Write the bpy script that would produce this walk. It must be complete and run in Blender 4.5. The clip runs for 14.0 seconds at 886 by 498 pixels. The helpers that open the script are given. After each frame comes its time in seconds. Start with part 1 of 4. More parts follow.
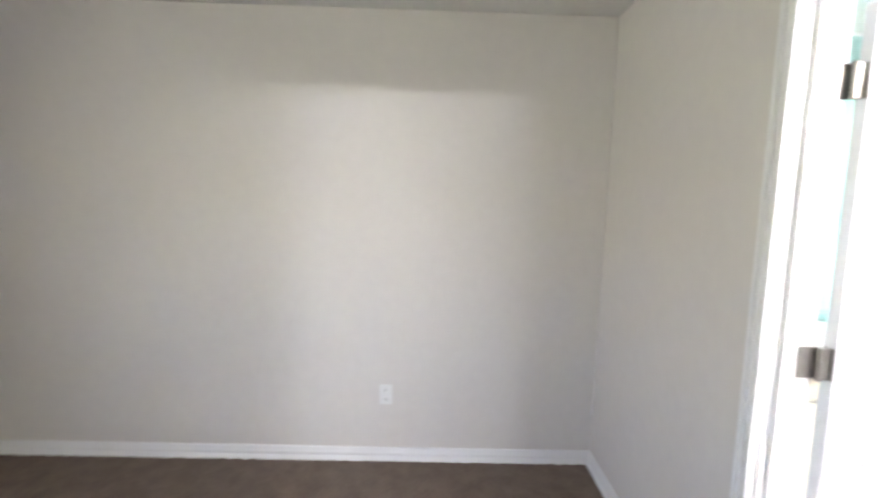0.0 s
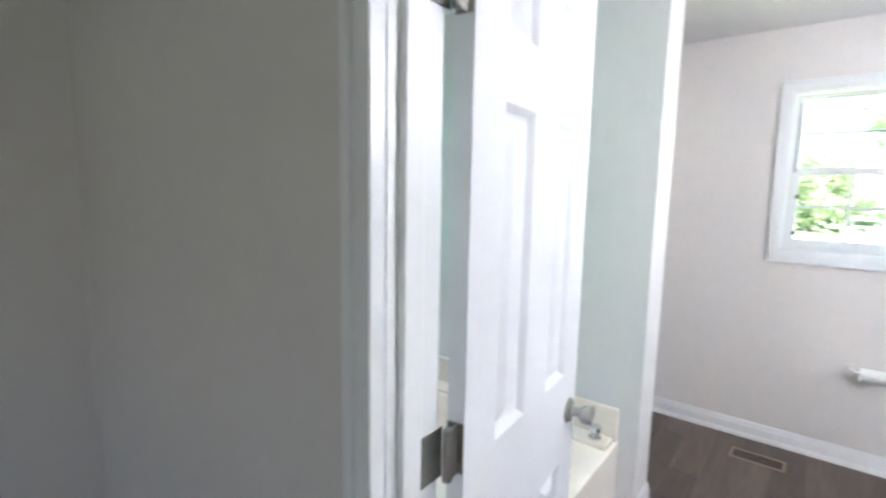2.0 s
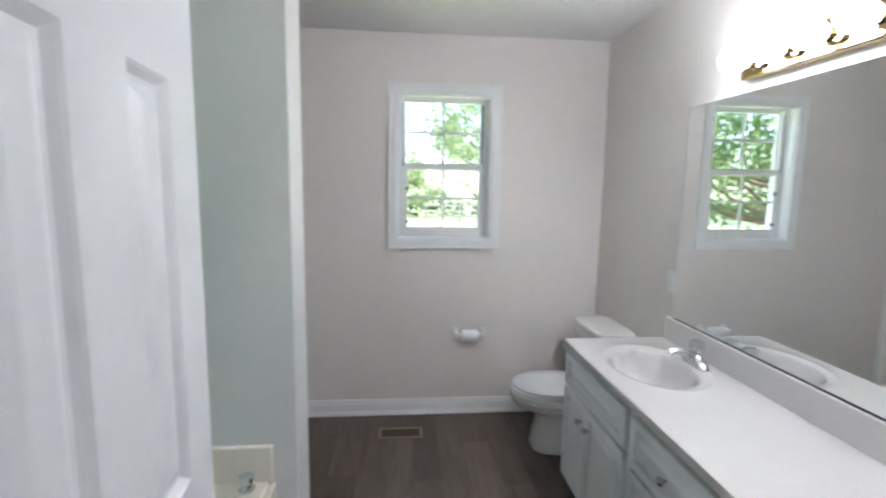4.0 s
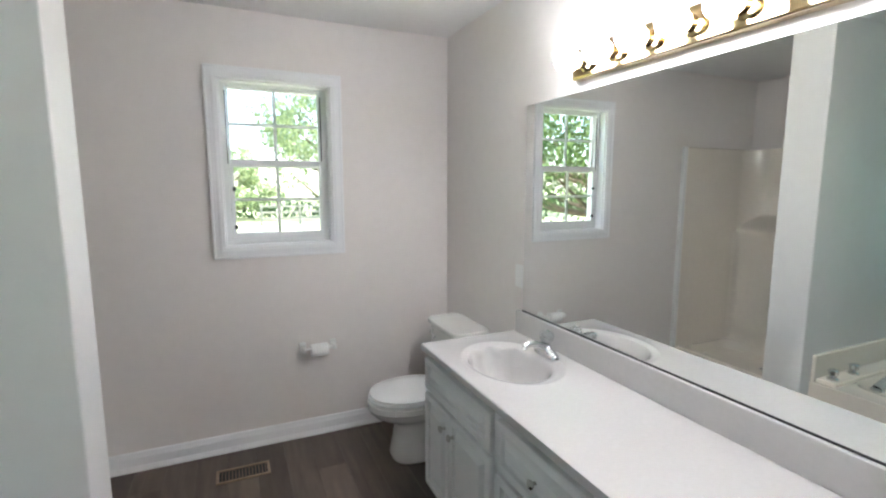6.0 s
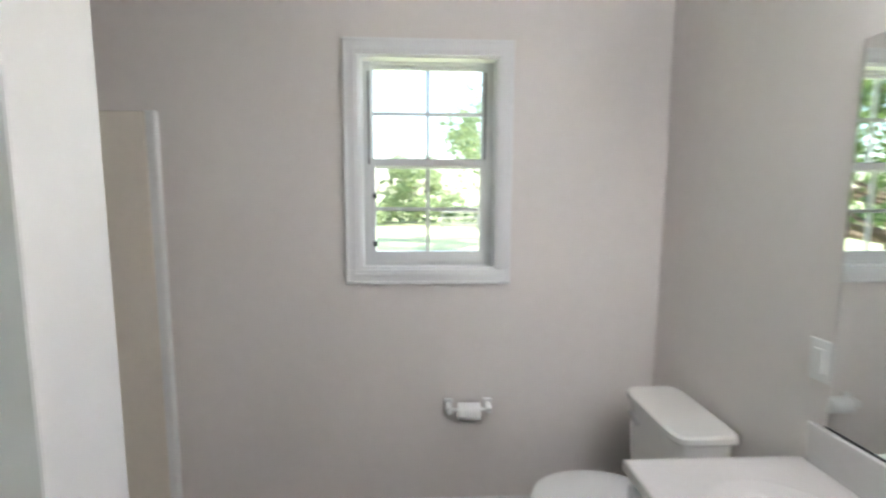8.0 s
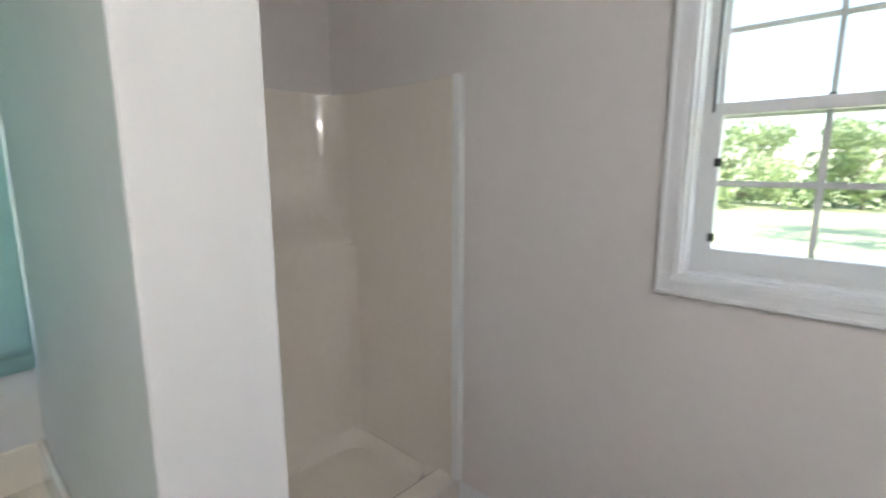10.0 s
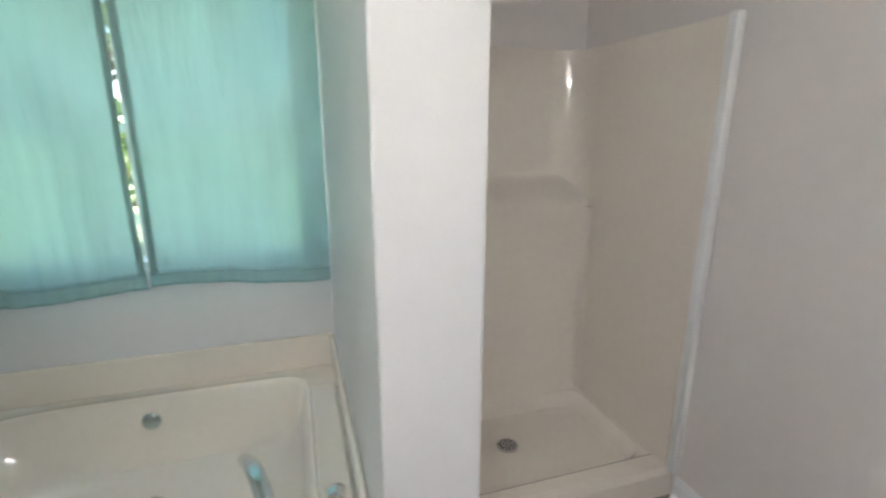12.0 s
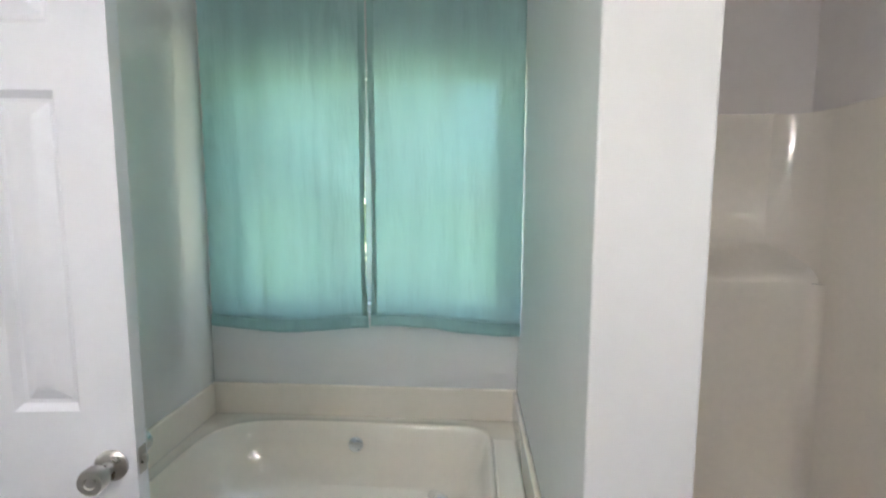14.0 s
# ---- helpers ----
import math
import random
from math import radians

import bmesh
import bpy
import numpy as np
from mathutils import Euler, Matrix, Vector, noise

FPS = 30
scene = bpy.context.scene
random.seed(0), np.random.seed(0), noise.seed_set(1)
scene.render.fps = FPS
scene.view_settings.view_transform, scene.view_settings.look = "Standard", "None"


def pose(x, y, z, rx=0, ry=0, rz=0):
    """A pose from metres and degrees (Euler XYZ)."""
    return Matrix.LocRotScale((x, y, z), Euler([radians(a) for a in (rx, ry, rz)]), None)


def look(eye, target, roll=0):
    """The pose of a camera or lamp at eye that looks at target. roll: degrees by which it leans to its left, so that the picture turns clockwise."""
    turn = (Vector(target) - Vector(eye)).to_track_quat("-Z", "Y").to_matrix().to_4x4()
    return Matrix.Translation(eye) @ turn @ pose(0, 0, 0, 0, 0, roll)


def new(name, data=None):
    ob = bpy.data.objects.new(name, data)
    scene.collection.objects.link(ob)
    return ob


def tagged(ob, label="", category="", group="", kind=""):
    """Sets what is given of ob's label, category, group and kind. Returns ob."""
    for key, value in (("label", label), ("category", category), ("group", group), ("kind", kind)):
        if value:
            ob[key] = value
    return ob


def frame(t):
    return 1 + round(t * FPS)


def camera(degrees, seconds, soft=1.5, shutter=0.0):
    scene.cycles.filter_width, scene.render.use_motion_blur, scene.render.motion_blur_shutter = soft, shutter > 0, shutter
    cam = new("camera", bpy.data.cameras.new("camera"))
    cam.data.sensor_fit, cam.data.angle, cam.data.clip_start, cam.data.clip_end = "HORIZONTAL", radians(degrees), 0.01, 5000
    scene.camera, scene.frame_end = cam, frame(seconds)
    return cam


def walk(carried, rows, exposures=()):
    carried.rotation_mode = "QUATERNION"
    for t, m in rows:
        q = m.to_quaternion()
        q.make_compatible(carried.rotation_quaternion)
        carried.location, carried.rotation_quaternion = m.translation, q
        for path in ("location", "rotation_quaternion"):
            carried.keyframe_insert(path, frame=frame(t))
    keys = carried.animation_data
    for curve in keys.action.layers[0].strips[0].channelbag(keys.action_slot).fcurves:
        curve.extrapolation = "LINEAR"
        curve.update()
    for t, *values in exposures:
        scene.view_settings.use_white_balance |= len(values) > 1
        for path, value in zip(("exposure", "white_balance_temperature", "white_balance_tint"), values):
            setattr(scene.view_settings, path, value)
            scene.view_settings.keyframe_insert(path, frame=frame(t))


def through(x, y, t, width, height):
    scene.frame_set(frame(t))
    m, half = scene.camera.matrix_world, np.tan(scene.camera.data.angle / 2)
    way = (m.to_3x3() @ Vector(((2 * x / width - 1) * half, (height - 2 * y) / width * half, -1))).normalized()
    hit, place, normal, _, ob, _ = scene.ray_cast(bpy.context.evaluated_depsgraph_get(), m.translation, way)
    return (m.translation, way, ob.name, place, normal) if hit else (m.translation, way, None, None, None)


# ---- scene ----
cam = camera(86.4, 14.0, soft=2.2, shutter=0.5)
PATH = [
    (0, (-0.418, -3.896, 1.524), (-2.404, -3.86, 1.296), 1.6),
    (0.5, (-0.666, -3.852, 1.54), (-2.588, -3.353, 1.303), 1.0),
    (1, (-0.892, -3.702, 1.537), (-2.661, -2.805, 1.281), 1.1),
    (1.5, (-1.07, -3.55, 1.54), (-2.6, -2.29, 1.274), 1.2),
    (2, (-1.2, -3.426, 1.535), (-2.424, -1.866, 1.275), 1.1),
    (2.5, (-1.272, -3.275, 1.532), (-2.197, -1.521, 1.27), 1.0),
    (3, (-1.291, -3.168, 1.535), (-1.871, -1.272, 1.276), 1.0),
    (3.5, (-1.304, -3.104, 1.534), (-1.507, -1.13, 1.278), 0.9),
    (4, (-1.334, -3.055, 1.535), (-1.154, -1.08, 1.273), 0.9),
    (4.2, (-1.349, -3.044, 1.532), (-1.031, -1.087, 1.271), 0.8),
    (6.3, (-1.288, -2.791, 1.536), (-0.476, -0.983, 1.273), 0.0),
    (6.5, (-1.269, -2.726, 1.55), (-0.535, -0.883, 1.295), 0.3),
    (7, (-1.218, -2.527, 1.535), (-0.56, -0.654, 1.296), 0.7),
    (7.2, (-1.205, -2.442, 1.536), (-0.581, -0.556, 1.302), 0.8),
    (9.3, (-0.922, -1.656, 1.519), (-1.895, 0.071, 1.254), -0.3),
    (9.5, (-0.954, -1.634, 1.512), (-2.0, 0.047, 1.231), -0.0),
    (10, (-0.953, -1.484, 1.504), (-2.279, -0.025, 1.166), -0.0),
    (10.5, (-0.936, -1.386, 1.513), (-2.471, -0.171, 1.103), -0.2),
    (11, (-0.933, -1.354, 1.493), (-2.601, -0.354, 1.024), -0.0),
    (11.5, (-0.922, -1.368, 1.507), (-2.675, -0.553, 0.998), -0.1),
    (12, (-0.9, -1.422, 1.503), (-2.748, -0.842, 1.002), -0.0),
    (12.5, (-0.881, -1.459, 1.495), (-2.799, -1.121, 1.039), -0.0),
    (13, (-0.861, -1.502, 1.479), (-2.821, -1.396, 1.097), 0.2),
    (13.5, (-0.844, -1.52, 1.478), (-2.818, -1.586, 1.16), 0.0),
    (14, (-0.809, -1.527, 1.488), (-2.794, -1.646, 1.269), 0.2),
]
EXPOSURE = [
    (0, 4.55, 6450, 14), (0.5, 4.2, 6250, 13), (1.0, 3.75, 6150, 12), (1.5, 3.5, 6050, 11), (2.0, 3.36, 5950, 11), (2.5, 3.16, 5900, 11), (3.0, 2.88, 5900, 10), (3.5, 2.60, 5950, 10), (4.2, 2.50, 6100, 10),
    (6.5, 2.54, 6350, 10), (7.2, 2.54, 6400, 10), (9.5, 2.36, 6350, 10), (11.0, 2.52, 6400, 10), (12.5, 2.63, 6450, 11), (14.0, 2.60, 6400, 11),
]
walk(cam, [(t, look(eye, target, roll)) for t, eye, target, roll in PATH], EXPOSURE)

# ---- light ----
walls_h = 2.47
XB = -3.085                                            # inner face of the west wall
TY0, TY1, TZ0, TZ1 = -2.70, -1.37, 0.92, 2.08          # tub window opening
world = bpy.data.worlds.new("sky")
scene.world = world
world.use_nodes = True
wn = world.node_tree.nodes
sky = wn.new("ShaderNodeTexSky")
sky.sky_type, sky.sun_disc = "NISHITA", False
SUN_FROM = Vector((0.75, -0.05, 0.95)).normalized()
sky.sun_elevation = math.asin(SUN_FROM.z)
sky.sun_rotation = math.atan2(SUN_FROM.x, SUN_FROM.y)
world.node_tree.links.new(sky.outputs[0], wn["Background"].inputs[0])
wn["Background"].inputs[1].default_value = 0.15
sun = new("sun", bpy.data.lights.new("sun", "SUN"))
sun.data.energy, sun.data.angle, sun.data.color = 5.0, radians(0.5), (1.0, 0.95, 0.87)
sun.matrix_world = look(SUN_FROM * 60, (0, 0, 0))


def area_lamp(name, eye, target, sx, sy, watts, color):
    data = bpy.data.lights.new(name, "AREA")
    data.shape, data.size, data.size_y, data.energy, data.color = "RECTANGLE", sx, sy, watts, color
    ob = new(name, data)
    ob.matrix_world = look(eye, target)
    return ob


# fill lamp behind the camera, added to lift the bedroom walls
area_lamp("bedroom_window_light", (0.1, -6.74, 1.42), (-0.6, -3.0, 1.0), 0.8, 0.8, 1.25, (1.0, 0.97, 0.98))
# added lamp that throws the pale patch onto the bedroom's west wall
area_lamp("hall_window_light", (9.35, -4.06, 1.97), (1.2, -4.06, 1.97), 0.52, 0.14, 8.3, (0.88, 0.92, 1.0))
# extra lamp in the tub window, added to the sky to lift the alcove
area_lamp("tub_window_light", (XB - 0.02, (TY0 + TY1) / 2, (TZ0 + TZ1) / 2), (-2.0, (TY0 + TY1) / 2, (TZ0 + TZ1) / 2), 1.25, 1.08, 0.5, (1.0, 0.98, 0.96))
BULB = 11.8

# ---- materials ----


def nodes_of(name):
    m = bpy.data.materials.new(name)
    m.use_nodes = True
    return m, m.node_tree, m.node_tree.nodes["Principled BSDF"]


def mat(name, color, rough=0.5, metal=0.0, scale=6.0, vary=0.06, bump=0.0, bump_scale=200.0, spec=0.5, coat=0.0, per_object=0.0):
    m, tree, p = nodes_of(name)
    n, link = tree.nodes, tree.links.new
    coord = n.new("ShaderNodeTexCoord")
    big, small = n.new("ShaderNodeTexNoise"), n.new("ShaderNodeTexNoise")
    big.inputs["Scale"].default_value, big.inputs["Detail"].default_value = scale, 4
    small.inputs["Scale"].default_value, small.inputs["Detail"].default_value = scale * 14, 3
    link(coord.outputs["Object"], big.inputs["Vector"])
    link(coord.outputs["Object"], small.inputs["Vector"])
    add = n.new("ShaderNodeMath")
    add.operation = "ADD"
    link(big.outputs["Fac"], add.inputs[0])
    link(small.outputs["Fac"], add.inputs[1])
    ramp = n.new("ShaderNodeMapRange")
    ramp.inputs["From Min"].default_value, ramp.inputs["From Max"].default_value = 0.6, 1.4
    ramp.inputs["To Min"].default_value, ramp.inputs["To Max"].default_value = 1 - vary, 1 + vary
    link(add.outputs[0], ramp.inputs["Value"])
    value = ramp.outputs[0]
    if per_object:
        info = n.new("ShaderNodeObjectInfo")
        r2 = n.new("ShaderNodeMapRange")
        r2.inputs["To Min"].default_value, r2.inputs["To Max"].default_value = 1 - per_object, 1 + per_object
        link(info.outputs["Random"], r2.inputs["Value"])
        mul = n.new("ShaderNodeMath")
        mul.operation = "MULTIPLY"
        link(value, mul.inputs[0])
        link(r2.outputs[0], mul.inputs[1])
        value = mul.outputs[0]
    mix = n.new("ShaderNodeVectorMath")
    mix.operation = "SCALE"
    mix.inputs[0].default_value = color
    link(value, mix.inputs["Scale"])
    link(mix.outputs[0], p.inputs["Base Color"])
    p.inputs["Metallic"].default_value = metal
    p.inputs["Specular IOR Level"].default_value = spec
    p.inputs["Coat Weight"].default_value = coat
    p.inputs["Coat Roughness"].default_value = 0.035
    rr = n.new("ShaderNodeMapRange")
    rr.inputs["To Min"].default_value, rr.inputs["To Max"].default_value = max(0.02, rough - 0.05), rough + 0.06
    link(big.outputs["Fac"], rr.inputs["Value"])
    link(rr.outputs[0], p.inputs["Roughness"])
    if bump:
        tex = n.new("ShaderNodeTexNoise")
        tex.inputs["Scale"].default_value, tex.inputs["Detail"].default_value = bump_scale, 3
        link(coord.outputs["Object"], tex.inputs["Vector"])
        b = n.new("ShaderNodeBump")
        b.inputs["Strength"].default_value, b.inputs["Distance"].default_value = bump, 0.002
        link(tex.outputs["Fac"], b.inputs["Height"])
        link(b.outputs[0], p.inputs["Normal"])
    return m


def plank_mat():
    m, tree, p = nodes_of("vinyl_plank")
    n, link = tree.nodes, tree.links.new
    coord, info, mapping = n.new("ShaderNodeTexCoord"), n.new("ShaderNodeObjectInfo"), n.new("ShaderNodeMapping")
    mapping.inputs["Scale"].default_value = (15, 1.6, 8)
    shift = n.new("ShaderNodeVectorMath")
    shift.operation = "SCALE"
    shift.inputs[0].default_value = (7.0, 13.0, 5.0)
    link(info.outputs["Random"], shift.inputs["Scale"])
    link(shift.outputs[0], mapping.inputs["Location"])
    link(coord.outputs["Object"], mapping.inputs["Vector"])
    grain, cloud = n.new("ShaderNodeTexNoise"), n.new("ShaderNodeTexNoise")
    grain.inputs["Scale"].default_value, grain.inputs["Detail"].default_value, grain.inputs["Distortion"].default_value = 1.0, 6, 1.2
    cloud.inputs["Scale"].default_value, cloud.inputs["Detail"].default_value = 4.0, 3
    link(mapping.outputs[0], grain.inputs["Vector"])
    link(coord.outputs["Object"], cloud.inputs["Vector"])
    ramp = n.new("ShaderNodeValToRGB")
    e = ramp.color_ramp.elements
    e[0].position, e[0].color = 0.25, (0.088, 0.066, 0.052, 1)
    e[1].position, e[1].color = 0.78, (0.158, 0.120, 0.096, 1)
    link(grain.outputs["Fac"], ramp.inputs["Fac"])
    r2 = n.new("ShaderNodeMapRange")
    r2.inputs["To Min"].default_value, r2.inputs["To Max"].default_value = 0.8, 1.25
    link(info.outputs["Random"], r2.inputs["Value"])
    r3 = n.new("ShaderNodeMapRange")
    r3.inputs["To Min"].default_value, r3.inputs["To Max"].default_value = 0.75, 1.25
    link(cloud.outputs["Fac"], r3.inputs["Value"])
    mul = n.new("ShaderNodeMath")
    mul.operation = "MULTIPLY"
    link(r2.outputs[0], mul.inputs[0])
    link(r3.outputs[0], mul.inputs[1])
    sc = n.new("ShaderNodeVectorMath")
    sc.operation = "SCALE"
    link(ramp.outputs[0], sc.inputs[0])
    link(mul.outputs[0], sc.inputs["Scale"])
    link(sc.outputs[0], p.inputs["Base Color"])
    p.inputs["Roughness"].default_value = 0.42
    b = n.new("ShaderNodeBump")
    b.inputs["Strength"].default_value, b.inputs["Distance"].default_value = 0.25, 0.001
    link(grain.outputs["Fac"], b.inputs["Height"])
    link(b.outputs[0], p.inputs["Normal"])
    return m


def emit_mat(name, color, strength):
    m, tree, p = nodes_of(name)
    p.inputs["Base Color"].default_value = (1, 1, 1, 1)
    p.inputs["Emission Color"].default_value = (*color, 1)
    p.inputs["Emission Strength"].default_value = strength
    return m


def pane_mat(name, tint, gloss):
    m, tree, p = nodes_of(name)
    n, link = tree.nodes, tree.links.new
    t, g, x = n.new("ShaderNodeBsdfTransparent"), n.new("ShaderNodeBsdfGlossy"), n.new("ShaderNodeMixShader")
    t.inputs[0].default_value = (*tint, 1)
    g.inputs["Roughness"].default_value = 0.02
    x.inputs[0].default_value = gloss
    link(t.outputs[0], x.inputs[1])
    link(g.outputs[0], x.inputs[2])
    link(x.outputs[0], n["Material Output"].inputs[0])
    return m


def cloth_mat(name, color, through, scale, sheer):
    m, tree, p = nodes_of(name)
    n, link = tree.nodes, tree.links.new
    coord, tex = n.new("ShaderNodeTexCoord"), n.new("ShaderNodeTexNoise")
    mp = n.new("ShaderNodeMapping")
    mp.inputs["Scale"].default_value = (1, 3, 0.5)
    link(coord.outputs["Object"], mp.inputs["Vector"])
    link(mp.outputs[0], tex.inputs["Vector"])
    tex.inputs["Scale"].default_value, tex.inputs["Detail"].default_value = scale, 5
    rr = n.new("ShaderNodeMapRange")
    rr.inputs["To Min"].default_value, rr.inputs["To Max"].default_value = 0.85, 1.15
    link(tex.outputs["Fac"], rr.inputs["Value"])
    sc = n.new("ShaderNodeVectorMath")
    sc.operation = "SCALE"
    sc.inputs[0].default_value = color
    link(rr.outputs[0], sc.inputs["Scale"])
    fine = n.new("ShaderNodeTexNoise")
    fine.inputs["Scale"].default_value, fine.inputs["Detail"].default_value = 9.0, 4
    link(mp.outputs[0], fine.inputs["Vector"])
    b = n.new("ShaderNodeBump")
    b.inputs["Strength"].default_value, b.inputs["Distance"].default_value = 0.5, 0.02
    link(fine.outputs["Fac"], b.inputs["Height"])
    link(b.outputs[0], p.inputs["Normal"])
    tr, x = n.new("ShaderNodeBsdfTranslucent"), n.new("ShaderNodeMixShader")
    link(b.outputs[0], tr.inputs["Normal"])
    link(sc.outputs[0], p.inputs["Base Color"])
    link(sc.outputs[0], tr.inputs[0])
    p.inputs["Roughness"].default_value = 0.38
    x.inputs[0].default_value = through
    link(p.outputs[0], x.inputs[1])
    blur, y = n.new("ShaderNodeBsdfRefraction"), n.new("ShaderNodeMixShader")
    blur.inputs["Roughness"].default_value, blur.inputs["IOR"].default_value = 0.34, 1.18
    link(sc.outputs[0], blur.inputs["Color"])
    y.inputs[0].default_value = sheer
    link(tr.outputs[0], y.inputs[1])
    link(blur.outputs[0], y.inputs[2])
    link(y.outputs[0], x.inputs[2])
    link(x.outputs[0], n["Material Output"].inputs[0])
    return m


def leaf_mat(name, color):
    m, tree, p = nodes_of(name)
    n, link = tree.nodes, tree.links.new
    geo = n.new("ShaderNodeNewGeometry")
    ramp = n.new("ShaderNodeValToRGB")
    e = ramp.color_ramp.elements
    e[0].color = (color[0] * 0.6, color[1] * 0.65, color[2] * 0.6, 1)
    e[1].color = (color[0] * 1.6, color[1] * 1.35, color[2] * 1.2, 1)
    link(geo.outputs["Random Per Island"], ramp.inputs["Fac"])
    tr, x = n.new("ShaderNodeBsdfTranslucent"), n.new("ShaderNodeMixShader")
    link(ramp.outputs[0], p.inputs["Base Color"])
    link(ramp.outputs[0], tr.inputs[0])
    p.inputs["Roughness"].default_value = 0.5
    x.inputs[0].default_value = 0.4
    link(p.outputs[0], x.inputs[1])
    link(tr.outputs[0], x.inputs[2])
    link(x.outputs[0], n["Material Output"].inputs[0])
    return m


PAINT = mat("greige_wall_paint", (0.785, 0.74, 0.715), 0.55, bump=0.10, bump_scale=260, scale=1.2, vary=0.025)
BED_PAINT = mat("bedroom_wall_paint", (0.73, 0.70, 0.675), 0.6, bump=0.10, bump_scale=260, scale=1.2, vary=0.03)
TUB_PAINT = mat("white_wall_paint", (0.79, 0.77, 0.755), 0.5, bump=0.08, bump_scale=260, scale=1.2, vary=0.02)
CEIL = mat("ceiling_paint", (0.78, 0.77, 0.76), 0.8, bump=0.25, bump_scale=120, scale=2, vary=0.03)
TRIM = mat("white_trim_paint", (0.84, 0.84, 0.85), 0.32, bump=0.05, bump_scale=90, scale=3, vary=0.02)
DOOR = mat("white_door_paint", (0.745, 0.745, 0.775), 0.35, bump=0.08, bump_scale=140, scale=3, vary=0.02)
CAB = mat("white_cabinet_foil", (0.75, 0.745, 0.735), 0.38, bump=0.04, bump_scale=90, scale=4, vary=0.02)
MARBLE = mat("cultured_marble", (0.63, 0.605, 0.595), 0.14, scale=5, vary=0.035, coat=0.4)
FIBRE = mat("cream_fibreglass", (0.89, 0.825, 0.74), 0.15, scale=2, vary=0.03, bump=0.02, bump_scale=12, coat=1.0, spec=0.5)
TUBMAT = mat("bisque_acrylic", (0.92, 0.835, 0.735), 0.10, scale=2, vary=0.025, coat=0.6)
PORCELAIN = mat("white_porcelain", (0.80, 0.785, 0.76), 0.08, scale=5, vary=0.015, coat=0.5)
SEATMAT = mat("white_plastic_seat", (0.82, 0.82, 0.83), 0.2, scale=5, vary=0.015)
CHROME = mat("chrome", (0.75, 0.76, 0.78), 0.08, 1.0, scale=20, vary=0.04)
NICKEL = mat("satin_nickel", (0.52, 0.50, 0.47), 0.28, 1.0, scale=30, vary=0.08)
BRASS = mat("polished_brass", (0.50, 0.38, 0.20), 0.10, 1.0, scale=20, vary=0.08)
DARK = mat("dark_gap", (0.03, 0.03, 0.03), 0.7)
# nickel darkened and roughened to tone down the bulbs' glare on the hinges
HINGE = mat("dimmed_hinge_nickel", (0.36, 0.34, 0.32), 0.42, 1.0, scale=40, vary=0.15)
BRONZE = mat("tan_vent_metal", (0.34, 0.25, 0.17), 0.45, 0.1, scale=20, vary=0.1)
# darker copy of the tan vent metal, shade put into the slats' colour
SLAT_SHADED = mat("shaded_vent_slat", (0.17, 0.12, 0.08), 0.5, 0.1, scale=20, vary=0.1)
PLASTIC = mat("white_plastic", (0.84, 0.84, 0.83), 0.3, scale=8, vary=0.02)
PAPER = mat("toilet_paper", (0.87, 0.87, 0.87), 0.9, bump=0.2, bump_scale=150)
VINYL = mat("white_window_vinyl", (0.78, 0.79, 0.79), 0.35, scale=8, vary=0.02)
CARPET = mat("brown_carpet", (0.20, 0.155, 0.125), 0.95, bump=1.0, bump_scale=420, scale=9, vary=0.25, spec=0.1)
PLANK = plank_mat()
SUBFLOOR = mat("plank_joint", (0.03, 0.025, 0.02), 0.8)
SIDING = mat("house_siding", (0.6, 0.6, 0.58), 0.6)
GLASS = pane_mat("window_glass", (0.97, 0.98, 0.97), 0.03)
ACRYLIC = pane_mat("clear_acrylic", (0.95, 0.97, 0.98), 0.42)
GLOW = emit_mat("lit_bulb_glass", (0.97, 0.97, 1.0), BULB)
TEAL = cloth_mat("teal_satin", (0.57, 0.745, 0.73), 0.59, 3, 0.42)
HEM = cloth_mat("teal_satin_hem", (0.46, 0.66, 0.63), 0.40, 3, 0.0)
GRASS = mat("lawn", (0.34, 0.38, 0.20), 0.9, scale=0.5, vary=0.3, bump=1.0, bump_scale=40)
BARK = mat("bark", (0.10, 0.075, 0.055), 0.9, bump=1.0, bump_scale=30, scale=4, vary=0.3)
LEAF = leaf_mat("leaf_green", (0.075, 0.135, 0.045))
# leaf colour lifted to carry the glare and haze over the far trees
LEAF_HAZED = leaf_mat("leaf_hazed_green", (0.24, 0.33, 0.18))
HEDGE = leaf_mat("hedge_green", (0.05, 0.11, 0.045))
FENCE = mat("weathered_fence", (0.35, 0.33, 0.30), 0.8, scale=6, vary=0.15)
mm, mt, mp_ = nodes_of("mirror_silver")
mp_.inputs["Metallic"].default_value, mp_.inputs["Roughness"].default_value = 1.0, 0.0
mp_.inputs["Base Color"].default_value = (0.84, 0.865, 0.85, 1)
MIRROR = mm

# ---- mesh helpers ----


def thing(name, at, label, category, group="", kind=""):
    ob = new(name)
    ob.empty_display_size = 0.05
    ob.location = at
    return tagged(ob, label, category, group, kind)


def part(name, bm, material, parent=None, label="", smooth=False, kind=""):
    me = bpy.data.meshes.new(name)
    bmesh.ops.recalc_face_normals(bm, faces=bm.faces)
    if smooth:
        for fc in bm.faces:
            fc.smooth = True
    bm.to_mesh(me)
    if smooth:
        me.set_sharp_from_angle(angle=radians(38))
    bm.free()
    me.materials.append(material)
    ob = new(name, me)
    if parent is not None:
        ob.parent = parent
        if parent.type == "EMPTY":
            ob.matrix_parent_inverse = Matrix.Translation(-Vector(parent.location))
    if label or kind:
        tagged(ob, label, kind=kind)
    return ob


